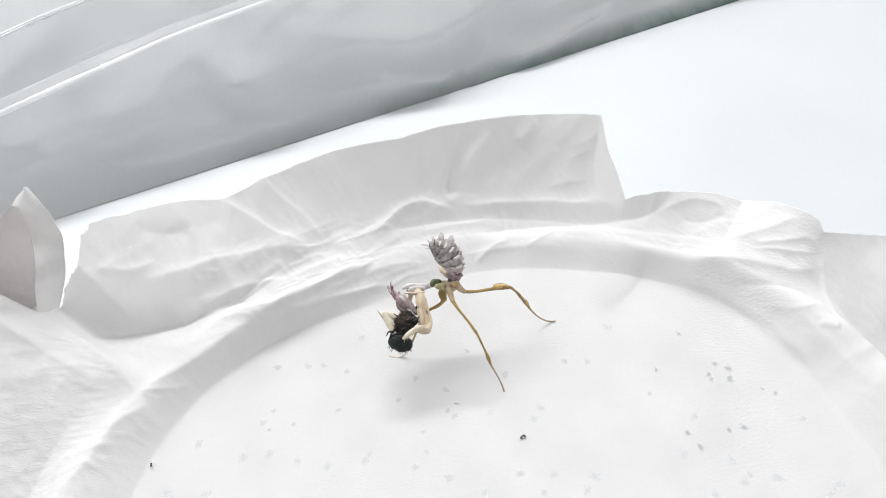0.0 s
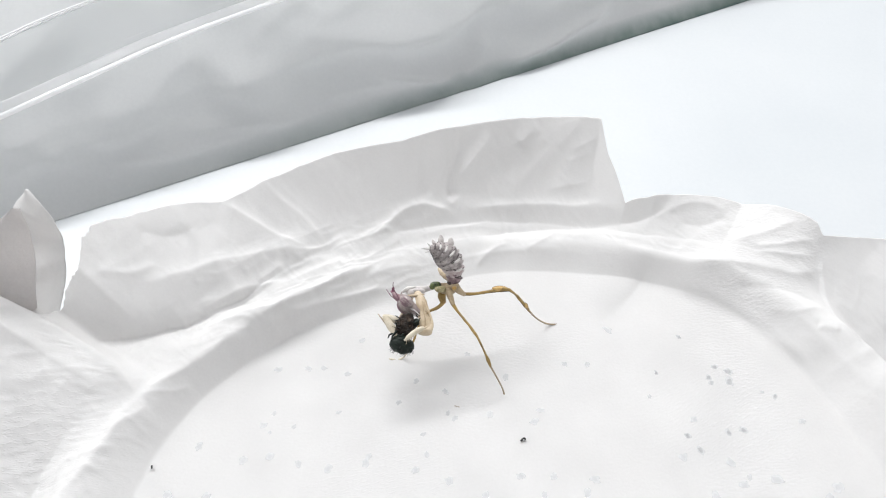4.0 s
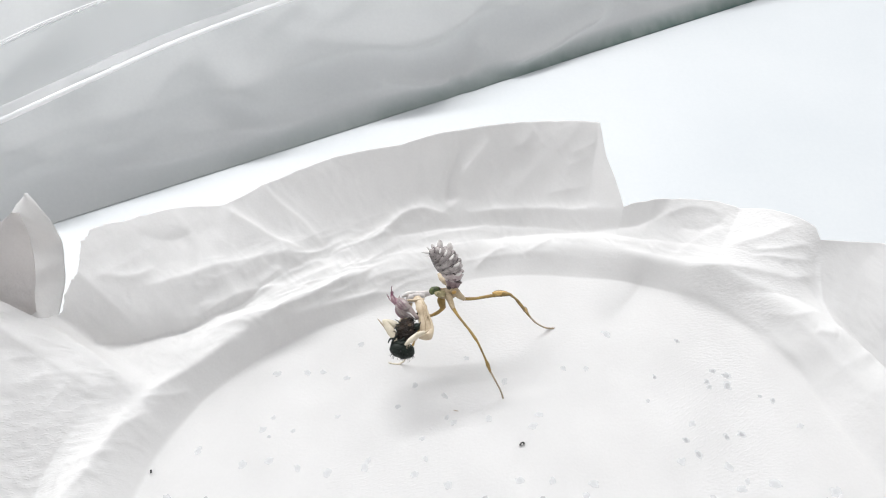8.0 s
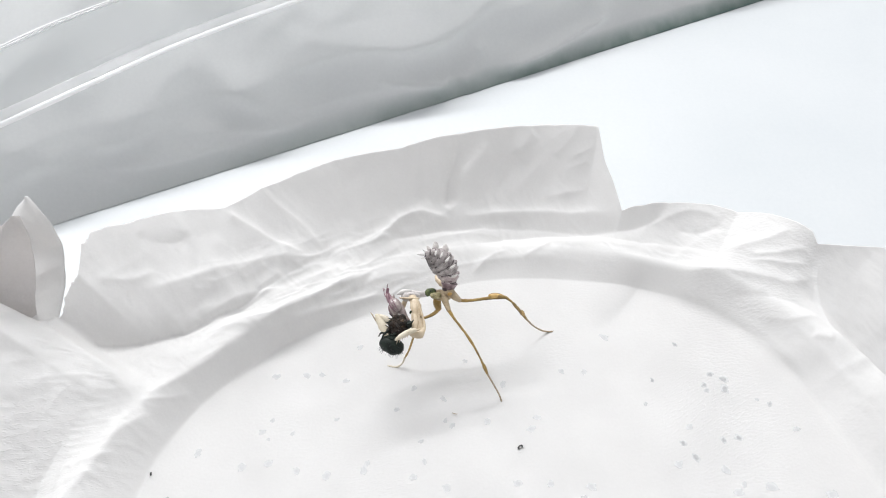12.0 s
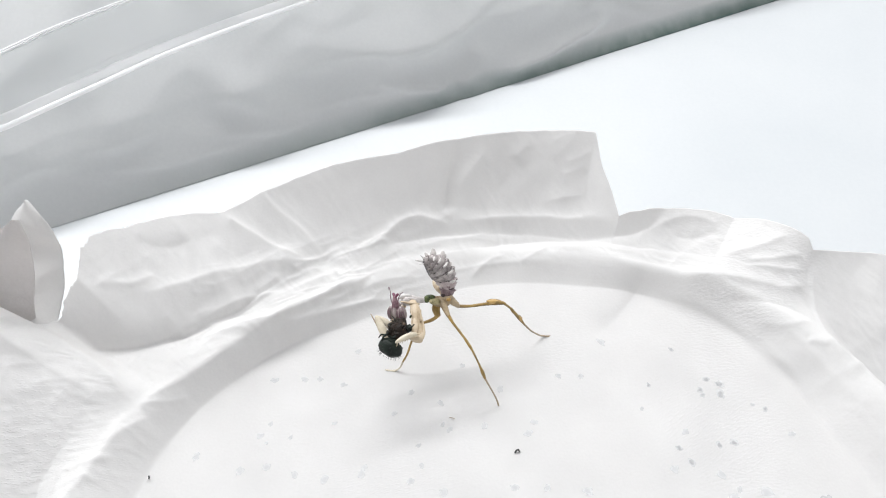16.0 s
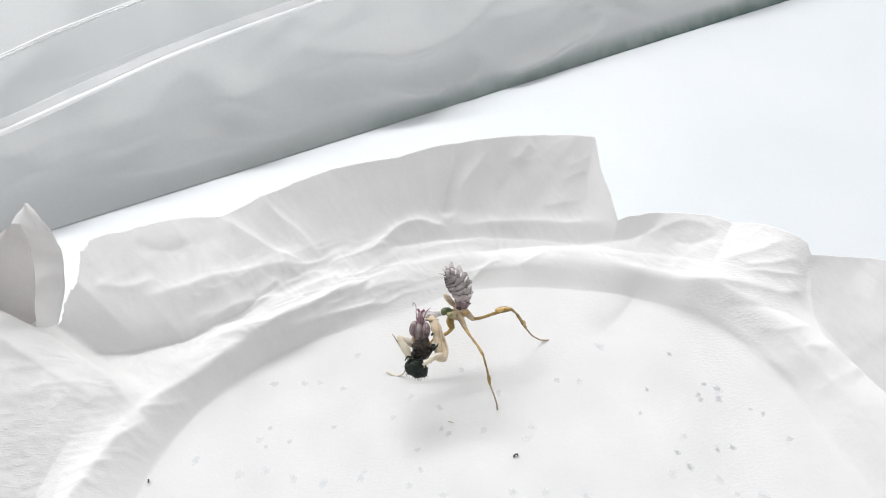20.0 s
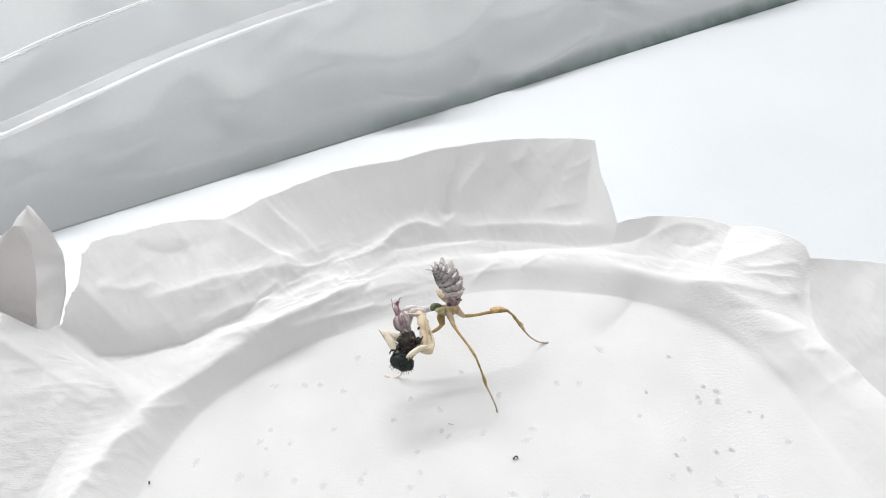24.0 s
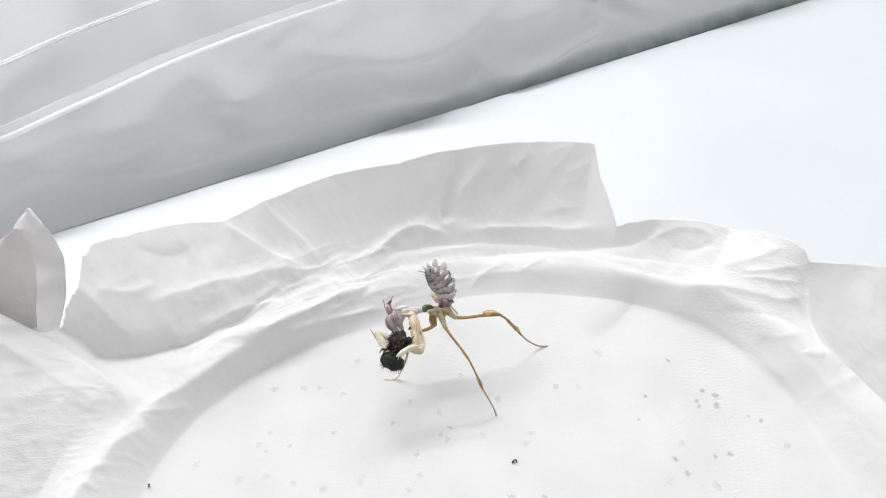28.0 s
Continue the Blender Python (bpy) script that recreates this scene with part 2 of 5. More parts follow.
def blob(centre, radii, axis=(0, 0, 1), side=(0, -0.669, 0.743), bm=None, lumps=0.0, freq=1.5, seg=18):
    """A rounded body: radii across, along side, and along its axis."""
    bm = bm or bmesh.new()
    w = Vector(axis).normalized()
    u = w.cross(Vector(side)).normalized()
    v = w.cross(u)
    m = Matrix((u, v, w)).transposed()
    made = bmesh.ops.create_uvsphere(bm, u_segments=seg, v_segments=seg * 2 // 3, radius=1)["verts"]
    for q in made:
        c = Vector((q.co.x * radii[0], q.co.y * radii[1], q.co.z * radii[2]))
        if lumps:
            c *= 1 + lumps * noise.noise(Vector(centre) + c * freq)
        q.co = Vector(centre) + m @ c
    return bm


def sheet(xyz):
    """A mesh from a grid of places, rows by columns, in millimetres."""
    rows, cols = xyz.shape[:2]
    i = np.arange(rows * cols).reshape(rows, cols)
    quads = np.stack([i[:-1, :-1], i[:-1, 1:], i[1:, 1:], i[1:, :-1]], -1).reshape(-1, 4)
    me = bpy.data.meshes.new("sheet")
    me.from_pydata((xyz.reshape(-1, 3) * MM).tolist(), [], quads.tolist())
    me.polygons.foreach_set("use_smooth", [True] * len(me.polygons))
    return me


def paper(name, xyz, mat, thick=0.09, parent=None, label=""):
    me = sheet(xyz)
    me.materials.append(mat)
    ob = new(name, me)
    s = ob.modifiers.new("thickness", "SOLIDIFY")
    s.thickness, s.offset = thick * MM, -1
    if parent:
        ob.parent = parent
    if label:
        tagged(ob, label)
    return ob


_lattice = np.random.RandomState(7).rand(256, 256)


def value(x, y):
    """Smooth noise from 0 to 1 over arrays of places."""
    i, j = np.floor(x).astype(int), np.floor(y).astype(int)
    f, g = x - i, y - j
    f, g = f * f * (3 - 2 * f), g * g * (3 - 2 * g)
    a, b = _lattice[i % 256, j % 256], _lattice[(i + 1) % 256, j % 256]
    c, d = _lattice[i % 256, (j + 1) % 256], _lattice[(i + 1) % 256, (j + 1) % 256]
    return (a * (1 - f) + b * f) * (1 - g) + (c * (1 - f) + d * f) * g


def ridged(x, y, size, turn=0.0, stretch=1.0):
    """Sharp wandering ridges, 0 to 1, of that size in millimetres, drawn out along a direction."""
    c, s = math.cos(radians(turn)), math.sin(radians(turn))
    u, v = (x * c + y * s) / (size * stretch), (-x * s + y * c) / size
    w = value(u * 0.7 + 40, v * 0.7 + 9)
    return 1 - np.abs(2 * value(u + w * 1.3 + 77, v + w * 1.3 + 31) - 1)


# ---- the box: white floor, grey film wall, table under it ----
WALL_A, WALL_B = Vector((-89.9, 36.4, 0)), Vector((97.4, 135.9, 0))
along = (WALL_B - WALL_A).normalized()
out = Vector((along.y, -along.x, 0))
BASE, HEM = -30.0, -29.95


def box_floor():
    bm = bmesh.new()
    far = [WALL_A - along * 160 - out * 150, WALL_B + along * 180 - out * 150]
    near = [Vector((330, -260, 0)), Vector((-230, -260, 0))]
    low, high = [], []
    for p in (*far, *near):
        low.append(bm.verts.new((p.x, p.y, BASE - 2.5)))
        high.append(bm.verts.new((p.x, p.y, BASE)))
    bm.faces.new(high)
    bm.faces.new(low)
    for k in range(4):
        bm.faces.new((low[k], low[(k + 1) % 4], high[(k + 1) % 4], high[k]))
    tagged(part("floor", bm, FLOOR, smooth=False), "smooth glossy white plastic floor of the box", "floor", kind="structure")
    bm = bmesh.new()
    bmesh.ops.create_cube(bm, size=1, matrix=Matrix.Translation((0, 200, BASE - 13)) @ Matrix.Diagonal((4000, 4000, 20, 1)))
    tagged(part("ground", bm, TABLE, smooth=False), "plain pale table top under the white box", "table top", kind="structure")


def film_wall():
    """A wall of grey plastic film, softly crumpled."""
    n, k = 260, 90
    s = np.linspace(-150, 400, n)[:, None] + np.zeros((1, k))
    h = np.linspace(0, 1, k)[None, :] ** 1.2 * 50 + np.zeros((n, 1))
    bow = 5.0 * value(s / 50 + 3, h / 32 + 5) + 5.0 * ridged(s, h, 26, 25, 2.2) + 4.2 * ridged(s, h, 13, -25, 2.6) + 1.6 * ridged(s, h, 6, 15, 2.6)
    bow = bow * np.clip(h / 15, 0.01, 1) ** 1.6
    for line, high, near, far in (
            (((86, 9), (96, 6), (108, 3.2)), 4.4, 1.4, 3.0), (((108, 3.2), (114, 5.5), (120, 11)), 3.0, 2.0, 1.0), (((120, 3.0), (140, 4.6), (165, 8)), 4.0, 1.4, 3.0),
            (((12, 7), (30, 5.2), (52, 4.6)), 1.5, 1.2, 2.5), (((30, 10), (44, 7), (66, 4)), 1.6, 1.3, 2.5), (((60, 7.5), (76, 6.5), (92, 5.5)), 1.2, 1.5, 2.5),
            (((-10, 9), (8, 12), (24, 10)), 1.5, 2.0, 2.0), (((70, 20), (90, 15), (112, 14)), 2.0, 2.0, 4.0)):
        crease(bow, s, h, line, high, near, far)
    lean = h * 1.4
    x = WALL_A.x + along.x * s + out.x * (bow - lean)
    y = WALL_A.y + along.y * s + out.y * (bow - lean)
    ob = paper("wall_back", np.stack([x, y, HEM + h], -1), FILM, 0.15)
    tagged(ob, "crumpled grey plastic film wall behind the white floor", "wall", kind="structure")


# ---- the tub under the tissue ----
CENTRE = (11.5, -57.0)


def tub():
    bm = bmesh.new()
    prof = [(0, -0.8), (52, -0.8), (54, -1.0), (55.5, -1.6), (56, -3.0), (55, -24), (54, BASE), (0, BASE)]
    seg = 72
    rings = [[bm.verts.new((CENTRE[0] + r * math.cos(2 * math.pi * j / seg), CENTRE[1] + r * math.sin(2 * math.pi * j / seg), z)) for j in range(seg)] for r, z in prof[1:-1]]
    for a, b in zip(rings, rings[1:]):
        for j in range(seg):
            bm.faces.new((a[j], a[(j + 1) % seg], b[(j + 1) % seg], b[j]))
    bm.faces.new(rings[0])
    bm.faces.new(rings[-1])
    tagged(part("plastic_tub", bm, TUB), "upturned frosted plastic tub under the tissue", "tub")


# ---- the tissue paper ----
# degrees round the dish; then, in millimetres: crest radius and height, valley radius and height, torn edge radius and height
TISSUE_PLAN = (
    (-150, 60, 5, 66, 4, 74, 3), (-60, 60, 5, 66, 4, 74, 3), (20, 60, 5, 66, 4.5, 100, 3), (39.9, 60, 5.5, 65, 5, 89.7, 4.0), (42.6, 60, 5.5, 65, 5, 83.9, 4.5),
    (45.1, 60, 5.5, 65, 5, 78.2, 5.5), (47.7, 60, 5.5, 65, 5, 73, 6.5), (49, 60, 5.5, 65, 5, 73.7, 7), (61, 59, 5, 63, 4.6, 71.8, 7), (69, 58.5, 5, 61, 4.8, 66.6, 8))
TISSUE_BACK = (
    (73, 58.3, 4.7, 61, 5, 64.7, 7.0), (76.8, 58.2, 4.5, 61, 5, 71.3, 11.6), (78.3, 58, 4.4, 61, 5, 75.7, 15), (97, 58, 4.2, 61, 5, 72.6, 15), (105, 58.2, 4.3, 61, 5, 72.2, 13.5),
    (113.8, 58, 4.5, 61, 5, 73.3, 13), (120.9, 57.1, 5, 61, 4.2, 73.3, 12.3), (126.7, 56.4, 5.4, 61, 3.6, 73.6, 11.6), (128.8, 56.1, 5.5, 61, 3.3, 73.6, 11.3))
TISSUE_LEFT = (
    (134.4, 55.9, 5.8, 60.8, 2.6, 77.0, 12.8), (138.3, 56.7, 5.7, 62.2, 2.7, 79.5, 13), (142, 57.4, 5.6, 63.5, 2.7, 82.0, 13), (143.4, 57.8, 5.6, 65, 2.7, 81.0, 12.5),
    (146, 58.4, 5.6, 67, 2.7, 78.9, 11), (147.9, 58.8, 5.6, 69.5, 2.7, 78.9, 8.5), (149.6, 59, 5.6, 72.5, 2.7, 78.2, 6.5),
    (151.5, 59.4, 6, 72, 4, 80, 5), (154, 60, 6, 72, 5, 92, 8.5), (170, 61, 6, 66, 5.2, 97, 9), (200, 60, 6, 66, 5.2, 97, 4), (210, 60, 5, 66, 4, 74, 3))
FLOOR_EDGE = ((-150, 54), (0, 52), (21, 51.5), (30, 52.4), (38, 54.2), (46, 55.8), (56, 56.5), (67, 55.9), (78, 54.1), (98, 52.9), (111, 50.8), (122, 51.6),
              (131, 53.3), (140, 54.3), (148, 55.1), (158, 55.2), (166, 54.5), (210, 54))


def crease(z, x, y, line, high, near, far):
    """Raises z by a sharp fold along a smooth line, fading at its ends; near: its width on the right of the way it runs."""
    pts = np.array(line)
    wide = 5 * max(near, far)
    lo, hi = pts.min(0) - wide, pts.max(0) + wide
    on = (x > lo[0]) & (x < hi[0]) & (y > lo[1]) & (y < hi[1])
    px, py = x[on], y[on]
    path = np.array(spline(line, 8 * (len(line) - 1)))
    steps = np.hypot(*(path[1:] - path[:-1]).T)
    total = steps.sum()
    best, side, gone, run = np.full(px.shape, 1e9), np.zeros(px.shape), np.zeros(px.shape), 0.0
    for (x1, y1), (x2, y2), ln in zip(path, path[1:], steps):
        dx, dy = (x2 - x1) / ln, (y2 - y1) / ln
        s = np.clip((px - x1) * dx + (py - y1) * dy, 0, ln)
        d = np.hypot(px - x1 - dx * s, py - y1 - dy * s)
        closer = d < best
        best = np.where(closer, d, best)
        side = np.where(closer, (py - y1) * dx - (px - x1) * dy, side)
        gone = np.where(closer, run + s, gone)
        run += ln
    d = np.where(side < 0, -best, best) + 0.5 * (value(gone / 5 + px[:1].sum(), gone * 0 + total) - 0.5)
    ends = np.clip(gone / (0.22 * total), 0, 1) * np.clip((total - gone) / (0.22 * total), 0, 1)
    ends = ends * ends * (3 - 2 * ends)
    z[on] += high * (np.exp(-np.sqrt(np.where(d < 0, d / near, d / far) ** 2 + 0.03)) * ends)


def folds(x, y):
    """The folds that stand out in the sheet, each along a smooth line."""
    z = np.zeros(x.shape)
    # the bowl beside the flap
    for line, high, near, far in (
            (((-46.1, -14.2), (-38.7, -11.8), (-33.4, -8.9), (-27.2, -6.0), (-17.6, -3.5)), 1.1, 2.4, 1.5),
            (((-51.5, -13.5), (-45.8, -12.5), (-43.1, -10.5)), 0.5, 0.8, 1),
            (((-35.6, 0.2), (-30.0, -1.9), (-25.7, -3.6), (-21.7, -4.4)), 0.9, 5, 0.7),
            (((-30.4, 5.3), (-26.0, 2.2), (-21.5, -0.7), (-18.3, -3.2)), 0.6, 3.5, 0.6),
            (((-47.3, -5.7), (-42.7, -6.7), (-38.4, -5.0)), -0.5, 2, 1),
            (((-37.4, -17.1), (-33.2, -14.1), (-29.4, -11.4), (-24.3, -9.5)), 0.9, 1.2, 0.8),
            (((-35.4, -16.5), (-30.2, -16.3), (-26.0, -15.4), (-22.1, -12.9), (-17.3, -9.4), (-13.2, -6.2), (-11.4, -3.0)), 1, 1.2, 0.9),
            (((-36.0, -18.2), (-31.0, -17.1), (-27.5, -17.8)), 0.5, 0.7, 0.8),
            (((-26.7, -17.9), (-19.7, -13.7), (-13.0, -10.4), (-6.8, -8.3)), 0.7, 0.8, 0.8),
            (((-31.1, -10.2), (-27.7, -6.6)), 0.3, 0.6, 0.6),
            (((-29.1, -10.6), (-25.1, -7.1)), 0.3, 0.6, 0.6),
            (((-20.2, -12.2), (-16.6, -8.7), (-13.3, -4.9)), 0.35, 0.6, 0.6),
            (((-16.5, -9.3), (-13.2, -6.9), (-11.0, -4.8)), 0.35, 0.6, 0.6),
            (((-13.1, -8.1), (-7.8, -5.6), (-3.2, -4.7)), 0.4, 0.8, 1),
            (((-18.5, -3.5), (-15.3, -1.7), (-11.2, 0.2), (-7.5, 1.5)), 0.9, 2, 0.8),
            (((-17.2, -4.3), (-15.9, -6.0), (-12.9, -3.4)), 0.4, 0.6, 0.6)):
        crease(z, x, y, line, high, near, far)
    # the standing flap
    for line, high, near, far in (
            (((-12.1, -0.8), (-8.9, 2.1), (-6.6, 4.1), (-3.3, 5.2), (0.0, 5.0), (2.9, 4.9)), 0.9, 1.6, 0.9),
            (((0.7, 6.0), (1.2, 10.0), (2.5, 13.9), (1.8, 14.9)), -1, 2.4, 0.35),
            (((2.9, 9.5), (6.2, 12.7), (8.4, 14.6)), 0.5, 1.2, 1.2),
            (((19.3, 13.3), (21.2, 14.8), (23.6, 16.8)), 0.22, 0.6, 0.7),
            (((21.2, 12.6), (24.6, 14.1), (26.6, 15.3)), 0.22, 0.6, 0.7),
            (((20.7, 11.5), (25.7, 12.7)), 0.18, 0.5, 0.8),
            (((17.4, 8.0), (21.7, 8.7), (25.0, 9.1)), 0.2, 0.4, 0.8),
            (((13.0, 13.2), (14.6, 15.4), (15.9, 16.9)), 0.4, 1.5, 1.5),
            (((2.9, 5.3), (11.1, 6.1), (20.6, 6.0), (26.2, 5.7), (30.2, 4.9)), 0.65, 1.8, 0.8),
            (((3.8, 0.9), (11.0, 2.3), (20.5, 2.6), (29.8, 2.7), (35.3, 3.1), (39.2, 4.7)), -1, 0.9, 2.2),
            (((30.2, 5.0), (34.3, 5.3), (38.6, 6.0)), 0.4, 1, 0.6)):
        crease(z, x, y, line, high, near, far)
    # the rumpled side
    for line, high, near, far in (
            (((25.5, 17.1), (20.7, 16.1), (16.9, 14.3), (13.5, 13.3)), 0.2, 0.5, 2.5),
            (((15.7, 2.1), (20.4, 1.4), (25.8, -0.1), (29.4, -1.4), (33.6, -3.8), (40.2, -6.4), (47.5, -7.9), (52.0, -9.0)), 0.7, 1.8, 2.8),
            (((38.6, -5.9), (47.5, -7.9), (52.0, -9.0), (54.9, -9.5), (60.6, -7.9)), 0.8, 1, 2.5),
            (((35.3, -6.2), (42.6, -10.4), (47.7, -14.8), (52.1, -20.4), (55.3, -25.4)), 1.2, 0.8, 3.5),
            (((13.6, -1.5), (16.5, -0.1), (19.0, 1.6)), 0.35, 0.5, 0.5),
            (((5.1, -4.1), (8.0, -1.4), (11.3, -0.0)), 0.35, 0.5, 0.6),
            (((4.2, -3.0), (10.8, -1.4), (20.2, -1.2)), 0.3, 1, 1.5),
            (((34.7, 2.7), (40.9, 4.5), (44.7, 4.2), (47.2, 2.6)), 0.5, 0.8, 1.5),
            (((38.5, 2.1), (42.5, 1.0), (47.3, 2.4)), -0.4, 1, 1),
            (((49.2, -5.0), (53.6, -4.9), (59.1, -3.7)), 0.4, 0.4, 0.6),
            (((49.0, -5.9), (54.9, -6.7), (58.5, -6.3)), 0.4, 0.4, 0.5),
            (((45.7, -3.3), (51.5, -2.5), (57.1, -1.1)), 0.5, 0.8, 1),
            (((44.7, -10.3), (49.3, -11.6), (54.9, -12.9), (57.7, -14.6)), -0.5, 1.2, 1),
            (((52.6, -15.2), (54.9, -19.0), (56.6, -21.8), (58.1, -24.6), (60.4, -28.6)), 0.25, 0.6, 0.6),
            (((49.2, -14.1), (51.6, -15.6), (53.9, -16.2), (58.3, -15.2)), 0.3, 0.5, 0.8),
            (((55.2, -19.1), (58.2, -20.2)), 0.4, 0.3, 0.8),
            (((60.5, -3.5), (59.9, -8.2), (59.2, -13.7), (59.0, -18.4), (58.9, -22.8)), 0.4, 0.45, 3),
            (((60.4, -17.4), (61.2, -20.9), (63.2, -23.8)), 0.4, 2, 2)):
        crease(z, x, y, line, high, near, far)
    # the rolled rim and the corner by the ears
    for line, high, near, far in (
            (((-59.9, -18.8), (-55.3, -21.1), (-51.6, -22.9), (-46.6, -26.2), (-41.8, -30.9)), 1.3, 2, 0.6),
            (((-48.8, -44.6), (-46.2, -40.8), (-44.8, -37.1), (-44.1, -34.4), (-43.5, -30.9)), 0.45, 1, 0.6),
            (((-45.0, -37.6), (-43.7, -34.5), (-41.7, -32.6), (-40.6, -31.1)), 0.4, 0.8, 0.3),
            (((-48.3, -38.8), (-46.2, -38.6), (-44.6, -37.9), (-43.0, -37.5)), 0.25, 0.5, 0.3),
            (((-48.6, -41.8), (-46.3, -40.7), (-44.4, -41.2)), 0.2, 0.5, 0.3),
            (((-50.1, -42.8), (-49.4, -39.6), (-48.4, -38.5)), 0.3, 0.6, 0.3),
            (((-42.3, -29.9), (-38.5, -28.8), (-35.7, -26.9)), 0.25, 0.6, 0.4),
            (((-55.8, -43.1), (-53.8, -43.9), (-52.0, -45.1)), 0.4, 0.4, 0.5),
            (((-42.0, -29.6), (-36.8, -25.5), (-33.4, -22.4), (-31.8, -20.7), (-28.6, -19.2)), 0.5, 0.7, 1.2),
            (((-63.0, -23.0), (-61.5, -21.0), (-60.1, -19.0)), 0.6, 0.6, 1),
            (((-62.2, -26.1), (-57.9, -25.6), (-53.6, -26.2)), -0.4, 1.5, 1.5),
            (((-60.4, -30.7), (-56.4, -29.7), (-53.1, -27.5)), 0.4, 1.5, 1.5)):
        crease(z, x, y, line, high, near, far)
    return z


def relief(x, y):
    """The slight waviness of the flat part of the sheet."""
    z = 0.16 * value(x / 9 + 5, y / 9) - 0.1
    crease(z, x, y, ((23.0, -15.0), (28.4, -11.2), (32.4, -6.5), (35.0, -2.0)), -0.45, 3.0, 1.2)
    return z


def dish_height(th, r):
    """The height of the sheet at degrees and radius, and its torn edge's radius."""
    plan = np.array(TISSUE_PLAN + TISSUE_BACK + TISSUE_LEFT, float)
    rc, zc, rv, zv, ro, zo = (np.interp(th, plan[:, 0], plan[:, k]) for k in range(1, 7))
    rim = np.array(FLOOR_EDGE, float)
    fr = np.interp(th, rim[:, 0], rim[:, 1])

    def ease(a, b):
        f = np.clip((r - a) / np.maximum(b - a, 0.01), 0, 1)
        return f * f * (3 - 2 * f)
    zc = zc * (0.58 + 0.30 * np.clip((72 - th) / 20, 0, 1) + 0.17 * np.clip((th - 116) / 12, 0, 1) - 0.15 * np.clip((th - 128) / 14, 0, 1))
    zv = np.minimum(zv, zc + 0.6)
    top = np.maximum(rc, fr + np.clip(rc - fr, 2.4, 6.8))
    wide = np.clip(rc - fr, 2.4, 6.8)
    rise = np.clip((r - fr + 0.8) / (wide + 0.8), 0, 1)
    z = zc * (0.45 * (1 - (1 - rise) ** 1.85) + 0.55 * rise * rise * (3 - 2 * rise)) + (zv - zc) * ease(top, np.maximum(rv, top + 1.5))
    f = np.clip((r - rv) / np.maximum(ro - rv, 0.01), 0, 1.2)
    bowl = 1.15 - 0.48 * np.clip((th - 126) / 8, 0, 1) * np.clip((152 - th) / 4, 0, 1)
    return z + (zo - zv) * f ** bowl, fr, rc, ro


def tissue_sheet():
    th = np.concatenate([np.arange(-150, 5, 1.0), np.arange(5, 205, 0.22), np.arange(205, 211, 1.0)])
    inner = np.linspace(0.5, 50, 36)
    rest = np.linspace(0, 1, 130)
    T = th[:, None]
    plan = np.array(TISSUE_PLAN + TISSUE_BACK + TISSUE_LEFT, float)
    ro = np.interp(th, plan[:, 0], plan[:, 5])
    torn = 0.12 + np.clip((th - 136) / 4, 0, 1) * np.clip((154 - th) / 4, 0, 1)
    ragged = torn * (0.7 * (value(th * 0.8, th * 0 + 3) - 0.5) + 0.4 * (value(th * 7.3, th * 0 + 8) - 0.5))
    R = np.concatenate([np.broadcast_to(inner, (len(th), len(inner))), 50.6 + (ro + ragged - 50.6)[:, None] * rest], 1)
    T = np.broadcast_to(T, R.shape)
    z, fr, rc, ro2 = dish_height(T, R)
    x, y = CENTRE[0] + R * np.cos(np.radians(T)), CENTRE[1] + R * np.sin(np.radians(T))
    beyond = np.clip((R - rc - 0.5) / 5, 0, 1)
    z = z + beyond * np.clip((T - 150) / 5, 0, 1) * (0.42 * (y + 33) - 0.12 * (x + 52))
    z = z + beyond * np.clip((58 - T) / 8, 0, 1) * (0.34 * (y + 8) - 0.22 * (x - 56))
    up = np.clip((R - fr + 1) / 5, 0, 1)
    small = 0.45 * ridged(x, y, 5, 35, 2.4) + 0.4 * ridged(x, y, 8, -25, 2.2) + 0.25 * ridged(x, y, 3.2, 100, 2.0) - 0.5
    fine = 0.12 * ridged(x, y, 1.0, 8, 2.2) * np.clip((T - 148) / 6, 0, 1) + 0.04 * ridged(x, y, 1.3, -30, 2.5) * np.clip((75 - T) / 10, 0, 1)
    lap = np.clip((R - fr - 0.5) / 2, 0, 1) * np.clip((fr + 11 - R) / 4, 0, 1)
    arc = np.radians(T) * 58 + 2.0 * value(T / 6, R / 4)
    pleats = ridged(arc, R + 0.06 * arc, 2.4, 0, 7.0) + 0.6 * ridged(arc + 50, R - 0.10 * arc, 1.5, 0, 6.0) - 0.8
    z = z + lap * 0.16 * pleats * (0.35 + 0.65 * np.clip((T - 84) / 10, 0, 1) - 0.6 * np.clip((T - 140) / 8, 0, 1))
    drawn = np.clip((T - 104) / 8, 0, 1) * np.clip((146 - T) / 8, 0, 1) * np.clip((R - fr - 0.5) / 2, 0, 1) * np.clip((fr + 15 - R) / 5, 0, 1)
    z = z + drawn * (0.24 * ridged(x, y, 2.1, 37, 4.0) ** 2 + 0.14 * ridged(x + 30, y, 1.2, 28, 3.5) ** 2 - 0.12)
    z = z + up * fine + up * (small * 0.45 + 0.07 * ridged(x, y, 1.9, 60, 2.2) + 0.05 * ridged(x, y, 1.2, -40, 2.0)) + folds(x, y) * np.clip((R - fr + 4) / 4, 0, 1)
    z = z + (1 - up) * relief(x, y)
    ob = paper("tissue_paper", np.stack([x, y, z], -1), TISSUE)
    return tagged(ob, "crumpled white tissue paper with torn edges lining a round dish", "tissue paper")


